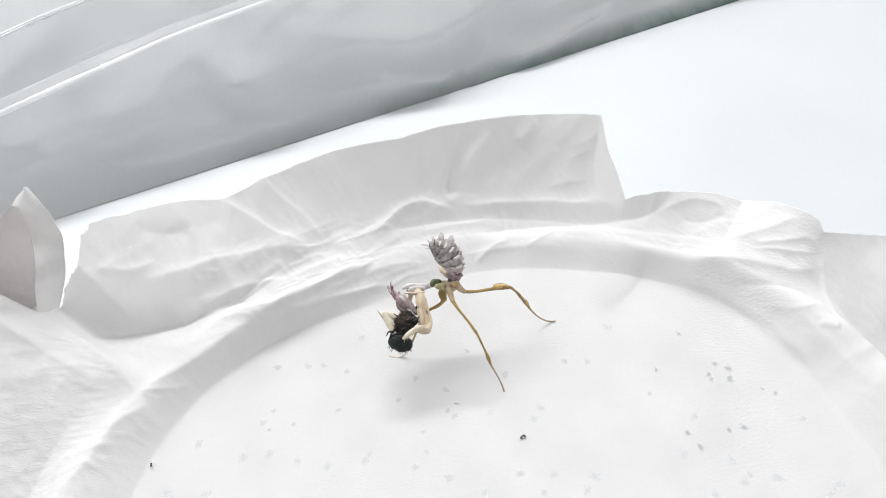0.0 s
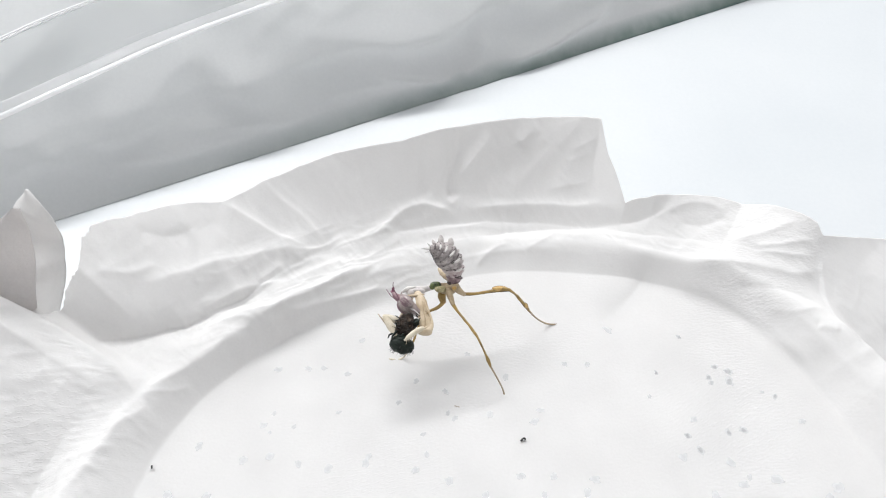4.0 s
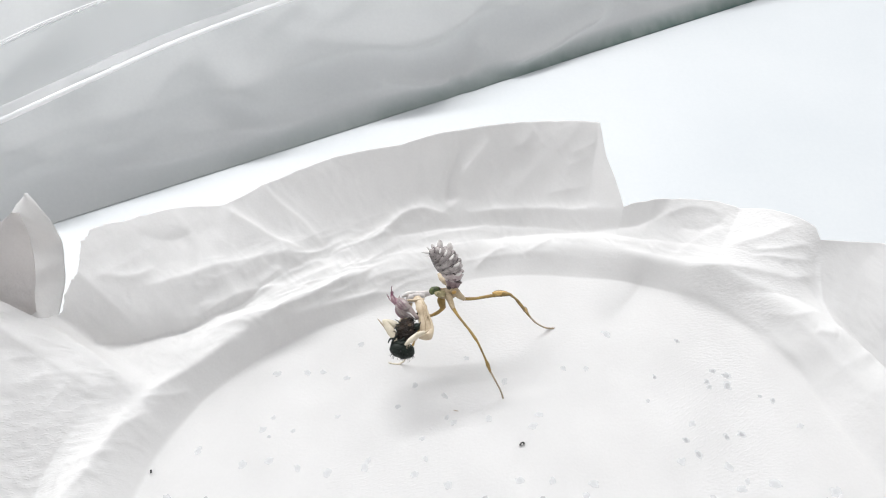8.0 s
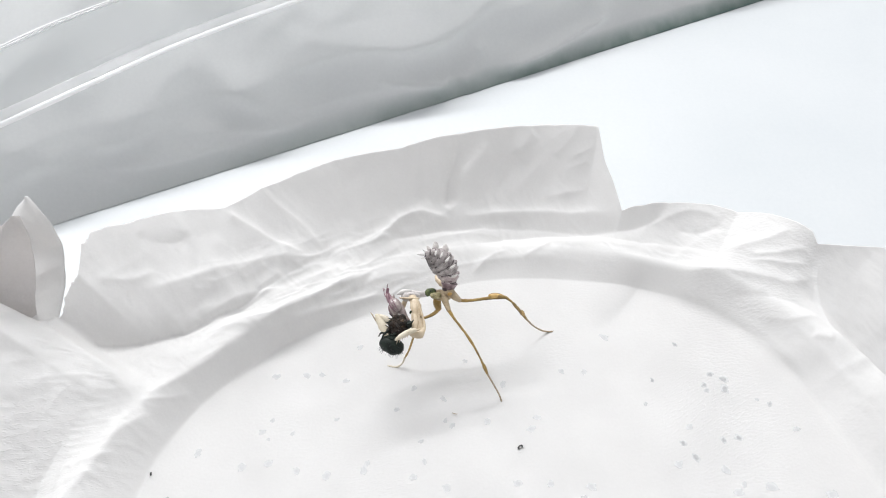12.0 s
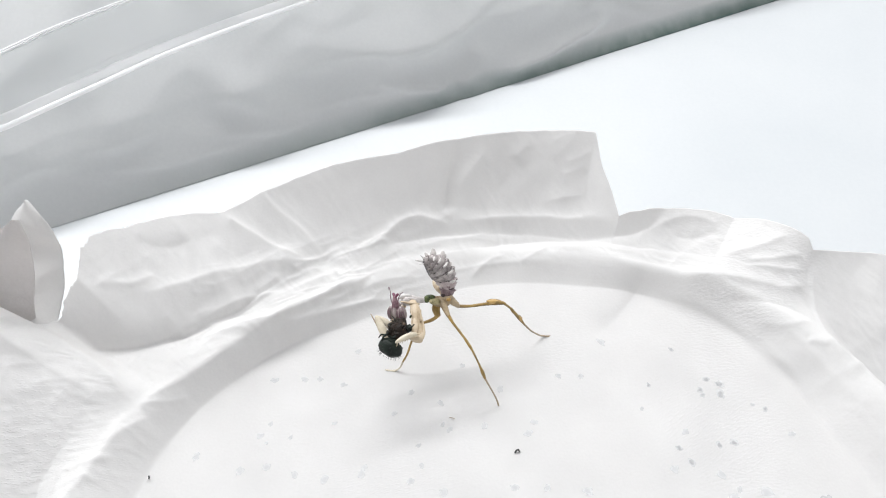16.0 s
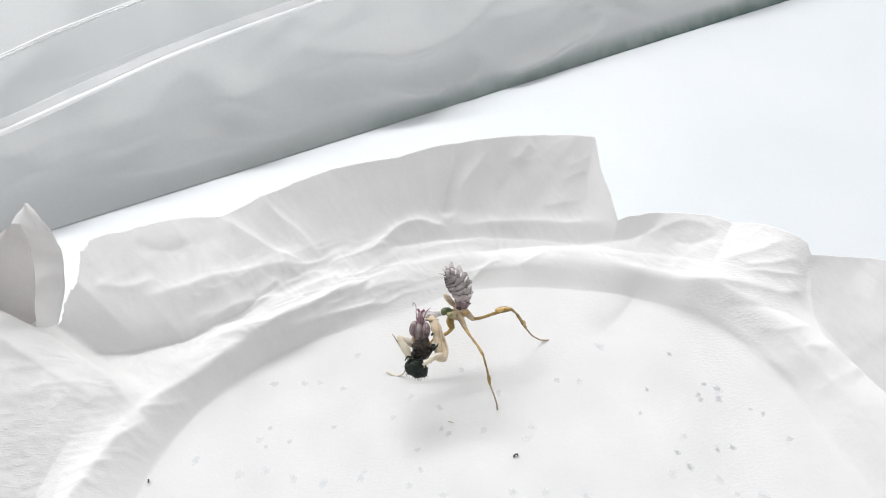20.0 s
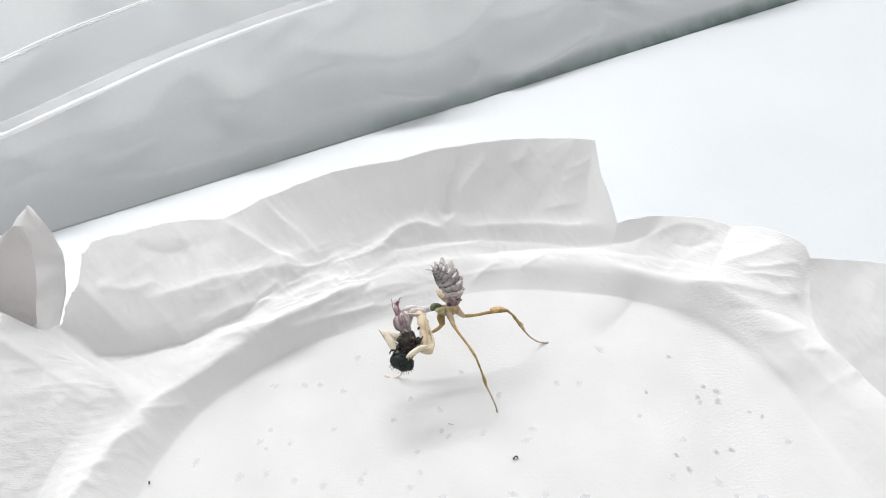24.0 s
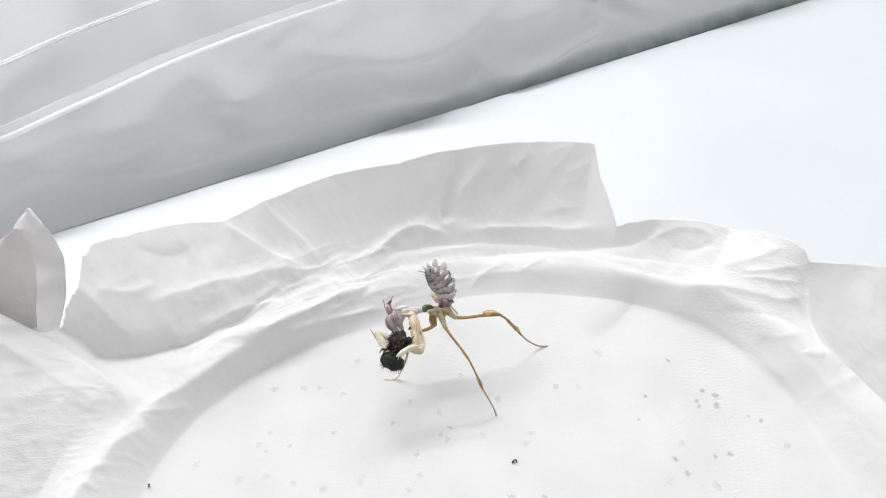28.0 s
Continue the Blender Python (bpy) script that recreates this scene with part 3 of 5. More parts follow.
def ruled(left, right, n=60, m=50, puff=1.0, rough=0.5, seed=0.0):
    """A curved leaf of paper between two edges."""
    a, b = np.array(spline(left, n)), np.array(spline(right, n))
    f = np.linspace(0, 1, m)[None, :, None]
    g = a[:, None, :] * (1 - f) + b[:, None, :] * f
    bulge = puff * np.sin(np.pi * f[..., 0]) * np.ones((n + 1, 1))
    u, w = g[..., 0] + seed, g[..., 1] + g[..., 2]
    bulge = bulge + rough * (1.3 * ridged(u, w, 7, 60, 2.5) + 0.6 * ridged(u, w, 3.5, -20, 2.5) + 0.3 * ridged(u, w, 2, 100, 2) - 1.1)
    g[..., 1] -= bulge * 0.7
    g[..., 2] += bulge * 0.7
    return g


def leaves(tissue):
    paper("torn_ear", ruled([(-64.5, -24.0, 0.0), (-65.2, -19.3, 3.0), (-66.9, -12.8, 7.0), (-67.0, -7.2, 11.0), (-64.8, -4.6, 15.0), (-62.2, -3.5, 17.5)],
                            [(-57.8, -22.5, 0.5), (-57.6, -16.7, 4.4), (-57.0, -12.1, 7.5), (-57.3, -8.5, 10.5), (-57.8, -7.2, 14.0), (-59.6, -5.5, 16.5), (-61.7, -3.6, 17.8)], puff=0.6, rough=0.5, seed=5), TISSUE, parent=tissue)
    paper("folded_ear", ruled([(-70.6, -24.0, 0.5), (-70.4, -19.4, 4.0), (-70.3, -15.8, 8.0), (-68.5, -12.5, 13.0), (-63.5, -11.0, 18.0), (-59.0, -11.0, 21.0)],
                              [(-61.6, -22.5, 0.5), (-60.9, -17.5, 4.0), (-59.9, -14.5, 9.0), (-58.7, -12.7, 14.5), (-58.0, -12.0, 19.0), (-58.4, -11.1, 21.2)], puff=1.6, rough=0.5, seed=25), DOUBLED, parent=tissue)


def spot(tissue, x, y, size, turn, mat, long=1.3):
    """A damp stain that is darker in its middle than at its uneven edge."""
    z = float(relief(np.array([x]), np.array([y]))[0]) + 0.012
    under = tissue
    for share, shade, lift in ((1.15, STAIN_EDGE, 0.0), (0.72, mat, 0.006)):
        bm = bmesh.new()
        ring = []
        for k in range(18):
            an = 2 * math.pi * k / 18
            q = share * size * (1 + 0.6 * noise.noise(Vector((x + math.cos(an) * 1.5, y + math.sin(an) * 1.5, size * 9 + share))))
            c, d = math.cos(an) * q, math.sin(an) * q * long
            ring.append(bm.verts.new((x + c * math.cos(turn) - d * math.sin(turn), y + c * math.sin(turn) + d * math.cos(turn), z + lift)))
        low = [bm.verts.new((v.co.x, v.co.y, z + lift - 0.01)) for v in ring]
        bm.faces.new(ring)
        for k in range(18):
            bm.faces.new((ring[k], ring[(k + 1) % 18], low[(k + 1) % 18], low[k]))
        under = part("damp_spot" if share > 1 else "dark_middle", bm, shade, under, smooth=False)


# ---- the clear lid beside the dish ----
def clear_lid():
    """A clear plastic lid standing at the side: a curved flange with a thick rounded edge."""
    low = spline([(-112, -22, -30), (-108, -20, 5), (-68.6, -7.5, 29.6), (-60.1, -2.9, 31.0), (-52.0, 6.9, 30.4), (-44.5, 22.4, 26.9), (-30.1, 43.6, 22.4), (-9.8, 65.8, 18.6)], 120)
    top = spline([(-112, -10, -30), (-108, -10, 12), (-68.6, -0.6, 35.8), (-60.7, 5.5, 37.2), (-56.3, 15.5, 35.5), (-47.2, 31.4, 32.7), (-30.3, 52.4, 30.5)], 120)
    lid = tagged(new("clear_lid"), "clear plastic lid with a thick bright rim on white floor", "plastic lid")
    lid.location = (-0.112, -0.016, BASE * MM)
    shift = Vector((-112, -16, BASE))
    g = np.linspace(0, 1, 12)[None, :, None]
    a, b = np.array(low)[:, None, :], np.array(top)[:, None, :]
    paper("flange", a * (1 - g) + b * g - np.array(shift)[None, None], CLEAR, 0.35, lid)
    band = np.linspace(0, 0.17, 6)[None, :, None]
    paper("frosted_band", a * (1 - band) + b * band - np.array(shift)[None, None] + np.array((0, -0.25, 0.1)), FROST, 0.2, lid)
    part("thick_rim", tube([p - np.array(shift) + np.array((0, -0.45, 0.02)) for p in low[::4]], [0.46] * 31, 120, 12, 0.7), BEAD, lid)
    part("thin_rim", tube([p - np.array(shift) for p in top[::4]], [0.22] * 31, 120, 8), BEAD, lid)
    for f, w in ((0.27, 0.014),):
        part("moulding", tube([(p * (1 - f) + q * f) - np.array(shift) for p, q in zip(np.array(low)[::4], np.array(top)[::4])], [w] * 31, 120, 6), BEAD, lid)
    part("outer_rim", tube([p - np.array(shift) + np.array((0, 0.36, 0.3)) for p in top[::4]], [0.12] * 31, 120, 8), BEAD, lid)


# ---- the mantis ----
THORAX = Vector((0.91, -15.50, 8.92))
BASE_AT = Vector((THORAX.x, THORAX.y, 0))
LIFT = THORAX - BASE_AT
NECK, NAPE = Vector((-2.23, 0.31, 0.28)), Vector((-5.99, -1.00, 0.45))
FLY_AT = Vector((-6.64, -7.50, -1.10))
PX = 0.0825


def mantis():
    m = tagged(new("mantis"), "lilac and cream flower mantis nymph eating a fly on white tissue", "mantis")
    m.location = BASE_AT * MM

    def r(*k):
        return [v * PX for v in k]
    # thorax
    thorax = part("thorax", tube([(-1.57, 0.31, 0.28), (-0.74, 0.12, 0.11), (0.17, 0.06, 0.06), (0.99, 0.49, 0.44)], r(7, 9.5, 11, 9), 14, 14, lumps=0.2), TAN, m)
    part("collar", tube([(-2.65, 0.06, 0.32), (-2.23, 0.24, 0.62), (-1.74, 0.24, 0.62), (-1.49, 0.18, 0.43)], r(5, 6.8, 7.4, 6), 12, 14, lumps=0.15), GREEN, thorax, "dark green mottled collar")
    part("collar_patch", tube([(-1.98, -0.38, 0.73), (-1.40, -0.51, 0.75), (-0.66, -0.38, 0.73)], r(4, 6, 5), 10, 12, lumps=0.35), PALEGREEN, thorax, "pale yellow-green patch")
    part("coxa", tube([(-0.17, -0.44, 0.54), (0.15, -1.55, 0.35), (0.55, -2.77, -0.07)], r(6.5, 5.6, 3.6), 10, 10), TAN, thorax)
    part("coxa", tube([(0.90, -0.01, 0.80), (1.47, -0.75, 0.67), (2.30, -0.87, -0.11)], r(7.5, 6, 3.6), 10, 10), TAN, thorax)
    part("coxa", tube([(-0.83, 0.25, -0.58), (-0.99, -0.43, -1.06), (-0.74, -1.35, -1.62)], r(6, 7.5, 5), 10, 10), OCHRE, thorax)
    part("coxa", tube([(0.42, 1.00, -0.18), (0.18, 1.56, 0.06), (0.01, 1.87, 0.21)], r(5, 5, 4), 8, 10), CREAM, thorax)
    part("joint", blob((0.73, -0.57, 1.10), r(4.5, 3, 4.5), lumps=0.2), AMBER, thorax)

    # abdomen, curled up over the back, in overlapping rings
    spine = [(0.41, 0.37, 0.33), (0.74, 1.17, 1.18), (0.66, 1.95, 2.30), (0.08, 2.67, 3.48), (-0.83, 3.20, 4.49), (-1.89, 3.35, 5.17), (-2.86, 3.27, 5.50)]
    girth = r(9.5, 12.5, 17.5, 21.5, 20, 13, 5)
    line = spline([(*p, g) for p, g in zip(spine, girth)], 64)
    abdomen = part("abdomen", tube(spine, [g * 0.93 for g in girth], 30, 20, 0.85), SEAM, m, "grey lilac abdomen curled upwards")
    cuts = (2, 13, 23, 32, 40, 47, 53, 58, 63)
    for k in range(8):
        a, b = cuts[k], cuts[k + 1]
        q = [line[a], line[(a + b) // 2], line[b]]
        flare = 0.15 if k < 6 else 0.08
        ring = part("ring", tube([v[:3] for v in q], [q[0][3] * 0.88, q[1][3] * 1.0, q[2][3] + flare], 8, 28, 0.85, lumps=0.07), (PLUM, LILAC, GREYLILAC)[min(k, 2)], abdomen)
        c = Vector(line[b][:3])
        w = (Vector(line[b][:3]) - Vector(line[a][:3])).normalized()
        u = w.cross(Vector((0, -0.669, 0.743))).normalized()
        v = w.cross(u)
        rad = q[2][3] + flare
        if k < 7:
            hoop = [c + w * 0.05 + (u * math.cos(t) + v * math.sin(t) * 0.85) * (rad - 0.05) for t in np.linspace(0, 2 * math.pi, 25)]
            part("seam", tube([tuple(p) for p in hoop], [0.08] * 25, 48, 6), SEAM, abdomen)
        if k < 7:
            lobes = [(-60, 24, 0.36, PALELOBE)] if 1 <= k <= 5 else []
            shell = GREYLILAC if k > 1 else LILAC
            lobes += [(-10, 18, 0.30, shell), (-106, 22, 0.30, shell), (-150, 20, 0.26, shell), (35, 20, 0.26, shell)]
            for mid, half, wide, shade in lobes:
                wide = wide * (0.55 + 0.45 * rad / 1.8)
                bm = bmesh.new()
                grid = []
                for t in np.linspace(-1, 1, 11):
                    an = radians(mid + half * t)
                    d = u * math.cos(an) + v * math.sin(an) * 0.85
                    room = (1 - t * t) ** 0.5
                    grid.append([bm.verts.new(c + d * (rad * (1 - 0.05 * f) + lift * room) - w * (f * wide * room - 0.05 - 0.10 * room * (1 - f))) for f, lift in ((0, -0.03), (0.08, 0.07), (0.55, 0.10), (1.0, -0.02))])
                for g0, g1 in zip(grid, grid[1:]):
                    for j in range(3):
                        bm.faces.new((g0[j], g0[j + 1], g1[j + 1], g1[j]))
                part("pale_lobe" if shade is PALELOBE else "lobe", bm, shade, abdomen)
    part("purple_patch", blob((0.64, 0.95, 2.30), r(4.5, 3, 6), (0.1, 0.3, 1), lumps=0.5, freq=3), PLUM, abdomen, "dark purple patch")
    for p, q, w in (((-1.16, 4.51, 4.87), (-1.24, 5.63, 5.61), 5), ((0.16, 4.54, 4.36), (0.33, 5.60, 5.04), 5.5), ((1.08, 3.94, 3.54), (1.49, 4.50, 3.78), 3),
                    ((1.66, 2.83, 2.55), (2.15, 3.26, 2.80), 2.5), ((1.73, 1.72, 1.81), (2.23, 2.09, 2.01), 2.2), ((-2.14, 3.97, 5.46), (-2.47, 4.66, 5.81), 3)):
        mid = (Vector(p) + Vector(q)) / 2
        part("leaf_lobe", tube([p, mid, q], r(w * 0.8, w * 1.1, w * 0.55), 10, 12, 0.35, lumps=0.2), PALELILAC, abdomen)
    for p, q, w in (((-2.86, 3.27, 5.50), (-4.07, 3.00, 5.93), 2.6), ((-2.70, 3.58, 5.65), (-3.27, 3.81, 6.12), 2), ((-2.62, 3.03, 5.29), (-3.50, 2.64, 5.47), 1.6)):
        part("cercus", tube([p, (Vector(p) + Vector(q)) / 2, q], r(w, w * 0.7, 0.4), 6, 8), PALELOBE, abdomen)

    # prothorax with its shield
    prothorax = part("prothorax", tube([NECK, (-3.38, -0.19, 0.37), (-4.53, -0.63, 0.51), (-5.67, -1.00, 0.45), NAPE], r(5, 5.5, 8.5, 9, 6), 18, 14, 0.8, lumps=0.15), PALELILAC, m, "pale lilac prothorax")
    part("shield", blob((-4.76, -0.75, 0.67), r(5.5, 7, 15), (1, -0.05, -0.1), lumps=0.35), PALELILAC, prothorax, "pale lilac shield")
    part("shield_lobe", tube([(-6.80, -1.00, 0.71), (-5.98, -0.76, 1.07), (-4.84, -0.51, 1.15)], r(1.5, 4.5, 2), 10, 10, 0.5), PALELOBE, prothorax)
    part("shield_edge", tube([(-6.44, -1.86, 0.88), (-4.96, -2.05, 1.11), (-3.59, -1.81, 1.07)], r(1.2, 2.4, 1.4), 10, 8), CREAM, prothorax)

    # raptorial legs
    near = part("foreleg", tube([(-4.66, -1.31, 0.97), (-4.32, -2.35, 0.84), (-3.89, -3.50, 0.61), (-3.56, -4.59, 0.31)], r(5.5, 8.5, 9.5, 8), 18, 16, 0.5, lumps=0.2), CREAM, m, "cream raptorial foreleg holding the fly")
    part("femur", tube([(-3.81, -3.63, 0.64), (-3.64, -4.71, 0.34), (-3.46, -5.78, 0.04), (-3.38, -6.79, -0.33), (-3.47, -7.67, -0.72)], r(6.5, 9, 10, 9.8, 6), 20, 20, 0.30, lumps=0.12), CREAM, near)
    part("femur_lobe", tube([(-2.68, -6.55, 0.02), (-3.08, -7.38, -0.32), (-3.70, -7.67, -0.31), (-4.46, -7.67, -0.18)], r(2.5, 6.5, 6, 4), 14, 12, 0.45, lumps=0.3), CREAM, near)
    part("tibia", tube([(-3.74, -7.44, 0.43), (-4.52, -7.85, 0.47), (-5.61, -8.49, 0.16), (-6.47, -9.01, -0.31)], r(3, 4.6, 4.6, 2), 14, 12, 0.7), IVORY, near)
    part("claw", tube([(-3.98, -7.61, 0.41), (-3.43, -7.32, 0.41), (-3.04, -6.97, 0.45)], r(2.2, 1.6, 0.5), 8, 8), CREAM, near)
    for k in range(5):
        f = k / 4
        a = Vector((-4.76, -8.08, 0.26)).lerp(Vector((-6.16, -8.96, -0.26)), f)
        part("spine", tube([a, a + Vector((-0.05, -0.2, -0.24)), a + Vector((-0.1, -0.38, -0.5))], r(0.9, 0.6, 0.2), 4, 6), CREAM, near)
    part("keel", tube([(-3.90, -2.24, 1.22), (-3.15, -4.35, 0.66), (-2.58, -6.38, 0.05), (-2.78, -7.55, -0.48)], r(1.6, 2.2, 2.4, 2), 14, 8), CREAM, near)
    part("keel", tube([(-4.88, -2.23, 0.95), (-4.53, -4.17, 0.42), (-4.34, -5.84, -0.14), (-4.25, -7.14, -0.51)], r(1, 1.4, 1.6, 1.2), 14, 8), CREAM, near)
    part("groove", tube([(-3.89, -3.21, 1.15), (-3.70, -5.07, 0.95), (-3.53, -6.32, 0.50), (-3.67, -7.38, 0.08)], r(0.5, 0.8, 0.8, 0.5), 14, 6), TAN, near)
    part("brown_spot", blob((-3.22, -5.01, 0.74), r(1.8, 1.2, 3.2), (0.2, 0.1, 1), lumps=0.3), TAN, near)
    part("brown_spot", blob((-4.69, -4.11, 0.47), r(1.8, 1.5, 3.5), (0.2, 0.1, 1), lumps=0.3), GREEN, near)
    far = part("foreleg", tube([(-5.53, -0.99, -0.35), (-6.17, -2.52, -1.19), (-7.10, -4.34, -1.49)], r(4, 5.5, 5), 14, 12, 0.7), CREAM, m, "cream raptorial foreleg behind the fly")
    part("femur", tube([(-9.48, -4.28, -0.49), (-8.89, -5.18, -0.90), (-8.15, -6.20, -1.41), (-7.23, -7.50, -1.91)], r(3, 6.2, 7, 3), 16, 12, 0.4, lumps=0.15), IVORY, far)
    part("tibia", tube([(-9.50, -4.22, -0.71), (-8.68, -4.46, -0.79), (-7.86, -4.82, -0.98), (-7.22, -5.18, -1.30)], r(3, 5.2, 6, 4), 12, 10, 0.5, lumps=0.15), IVORY, far)
    part("claw", tube([(-10.32, -3.92, -0.57), (-9.32, -5.06, -1.19), (-8.47, -6.32, -1.65), (-7.64, -7.39, -2.08)], r(0.8, 1.5, 1.7, 1.4), 12, 8), TARSAL, far)
    for k in range(6):
        f = k / 5
        a = Vector((-6.93, -5.84, -0.95)).lerp(Vector((-6.99, -7.44, -1.72)), f)
        part("spine", tube([a, a + Vector((0.14, -0.1, -0.1)), a + Vector((0.28, -0.2, -0.2))], r(0.9, 0.6, 0.2), 4, 6), IVORY, far)

    # head, built upright and facing forwards: across, up, forwards
    front = (0, 0, 1)
    head = part("head", tube([(0.00, 1.49, 1.50), (-0.04, 0.66, 1.15), (-0.08, -0.33, 0.75), (0.00, -1.33, 0.20), (0.00, -2.08, -0.35)], [0.34, 0.70, 0.92, 0.62, 0.30], 24, 24, 0.85, front, lumps=0.10), MAUVE, m, "mauve striped head with a forked purple crown")
    part("crown", tube([(0.00, 0.80, 1.45), (0.00, 1.60, 1.75), (-0.04, 2.20, 1.85)], [0.56, 0.40, 0.26], 14, 14, 0.8, front, lumps=0.2), ROSE, head, "rose pink tapering crown")
    for d in (-1, 1):
        part("crown_tip", tube([(0.02 * d, 2.02, 1.85), (0.24 * d, 2.32, 1.85), (0.47 * d, 2.55, 1.80)], [0.17, 0.17, 0.18], 10, 10), MAGENTA, head, "dark magenta tip")
        part("crown_edge", tube([(0.30 * d, 0.95, 1.72), (0.16 * d, 1.60, 1.95), (0.10 * d, 2.10, 1.93)], [0.06, 0.07, 0.05], 10, 6), MAGENTA, head)
        part("brow_lobe", tube([(0.42 * d, 1.05, 1.25), (0.66 * d, 1.30, 1.20), (0.78 * d, 1.52, 1.15)], [0.16, 0.11, 0.03], 8, 8), MAUVE, head)
        c, w = Vector((0.87 * d, -0.06, 1.05)), Vector((-0.10 * d, 1, 0.30)).normalized()
        eye = part("eye", blob(c, (0.64, 0.66, 1.10), w, front, lumps=0.05, seg=28), EYE, head, "pale lilac eye with fine dark stripes")
        u = w.cross(Vector(front)).normalized()
        v = w.cross(u)
        for turn, wide in ((-155, 0.045), (-128, 0.062), (-100, 0.045), (-74, 0.070), (-46, 0.048), (-20, 0.060)):
            ring = []
            for k in range(9):
                h = -0.86 + 1.72 * k / 8
                q = math.sqrt(1 - h * h)
                ring.append(c + (u * math.cos(radians(turn)) * 0.64 + v * math.sin(radians(turn)) * 0.66) * q * 1.005 + w * 1.10 * h)
            part("stripe", tube([tuple(q) for q in ring], [wide * (0.4 + 0.6 * math.sin(math.pi * k / 8)) for k in range(9)], 16, 5), PURPLE, eye)
        part("face_line", tube([(0.44 * d, 1.00, 1.72), (0.44 * d, 0.10, 1.52), (0.19 * d, -0.83, 1.02)], [0.03, 0.045, 0.03], 12, 6), PURPLE, head)
        part("palp", tube([(0.38 * d, -1.10, 0.75), (0.56 * d, -1.70, 0.42), (0.31 * d, -2.32, 0.05)], [0.12, 0.09, 0.05], 10, 8), PALELOBE, head)
        part("mouth_hook", tube([(0.20 * d, -1.75, 0.30), (0.26 * d, -2.20, 0.12), (0.12 * d, -2.52, -0.05)], [0.09, 0.08, 0.02], 8, 6), SEAM, head)
        part("ocellus", blob((0.14 * d, 0.86, 1.86), (0.07, 0.07, 0.07)), PURPLE, head)
    part("face_plate", tube([(-0.04, 0.95, 1.62), (-0.04, 0.08, 1.42), (0.00, -0.80, 0.92)], [0.26, 0.40, 0.24], 14, 14, 0.6, front), LILAC, head, "pale lilac face plate")
    part("mouthparts", tube([(0.00, -0.80, 0.75), (0.00, -1.49, 0.40), (0.04, -2.10, -0.10)], [0.42, 0.36, 0.18], 12, 12, 0.8, front, lumps=0.25), LILAC, head)
    part("antenna", tube([(-0.40, 1.00, 1.70), (-0.56, 1.99, 2.10), (-0.62, 2.66, 2.20), (-0.91, 3.24, 2.20), (-1.20, 3.29, 2.10), (-1.15, 2.91, 2.00)], [0.075, 0.06, 0.05, 0.045, 0.04, 0.035], 30, 6), PURPLE, head)
    part("antenna", tube([(0.42, 1.08, 1.65), (0.75, 2.08, 1.90), (1.08, 2.70, 1.90), (1.33, 2.91, 1.80)], [0.075, 0.06, 0.05, 0.035], 22, 6), PURPLE, head)
    tilt = Matrix(((0.2304, -0.0390, -0.9723), (-0.4661, 0.8727, -0.1454), (0.8542, 0.4867, 0.1829))).to_4x4()
    seat = Matrix.Translation((NAPE + Vector((-0.235, -1.881, -0.523))) * MM) @ tilt @ Matrix.Translation((0, 0, 1.85 * MM)) @ Matrix.Diagonal((1.0, 1.06, 1.25, 1.0)) @ Matrix.Translation((0, 0, -1.85 * MM))
    for q in head.children_recursive + [head]:
        q.data.transform(seat)
    for ob, at in ((thorax, (0, 0, 0)), (abdomen, (0, 0, 0)), (prothorax, NECK), (near, NECK), (far, NECK), (head, NAPE)):
        for q in (ob, *ob.children_recursive):
            q.data.transform(Matrix.Translation(-Vector(at) * MM))
        ob.location = (LIFT + Vector(at)) * MM
    return m, {"body": (thorax, abdomen), "front": (prothorax, near, far), "head": head}


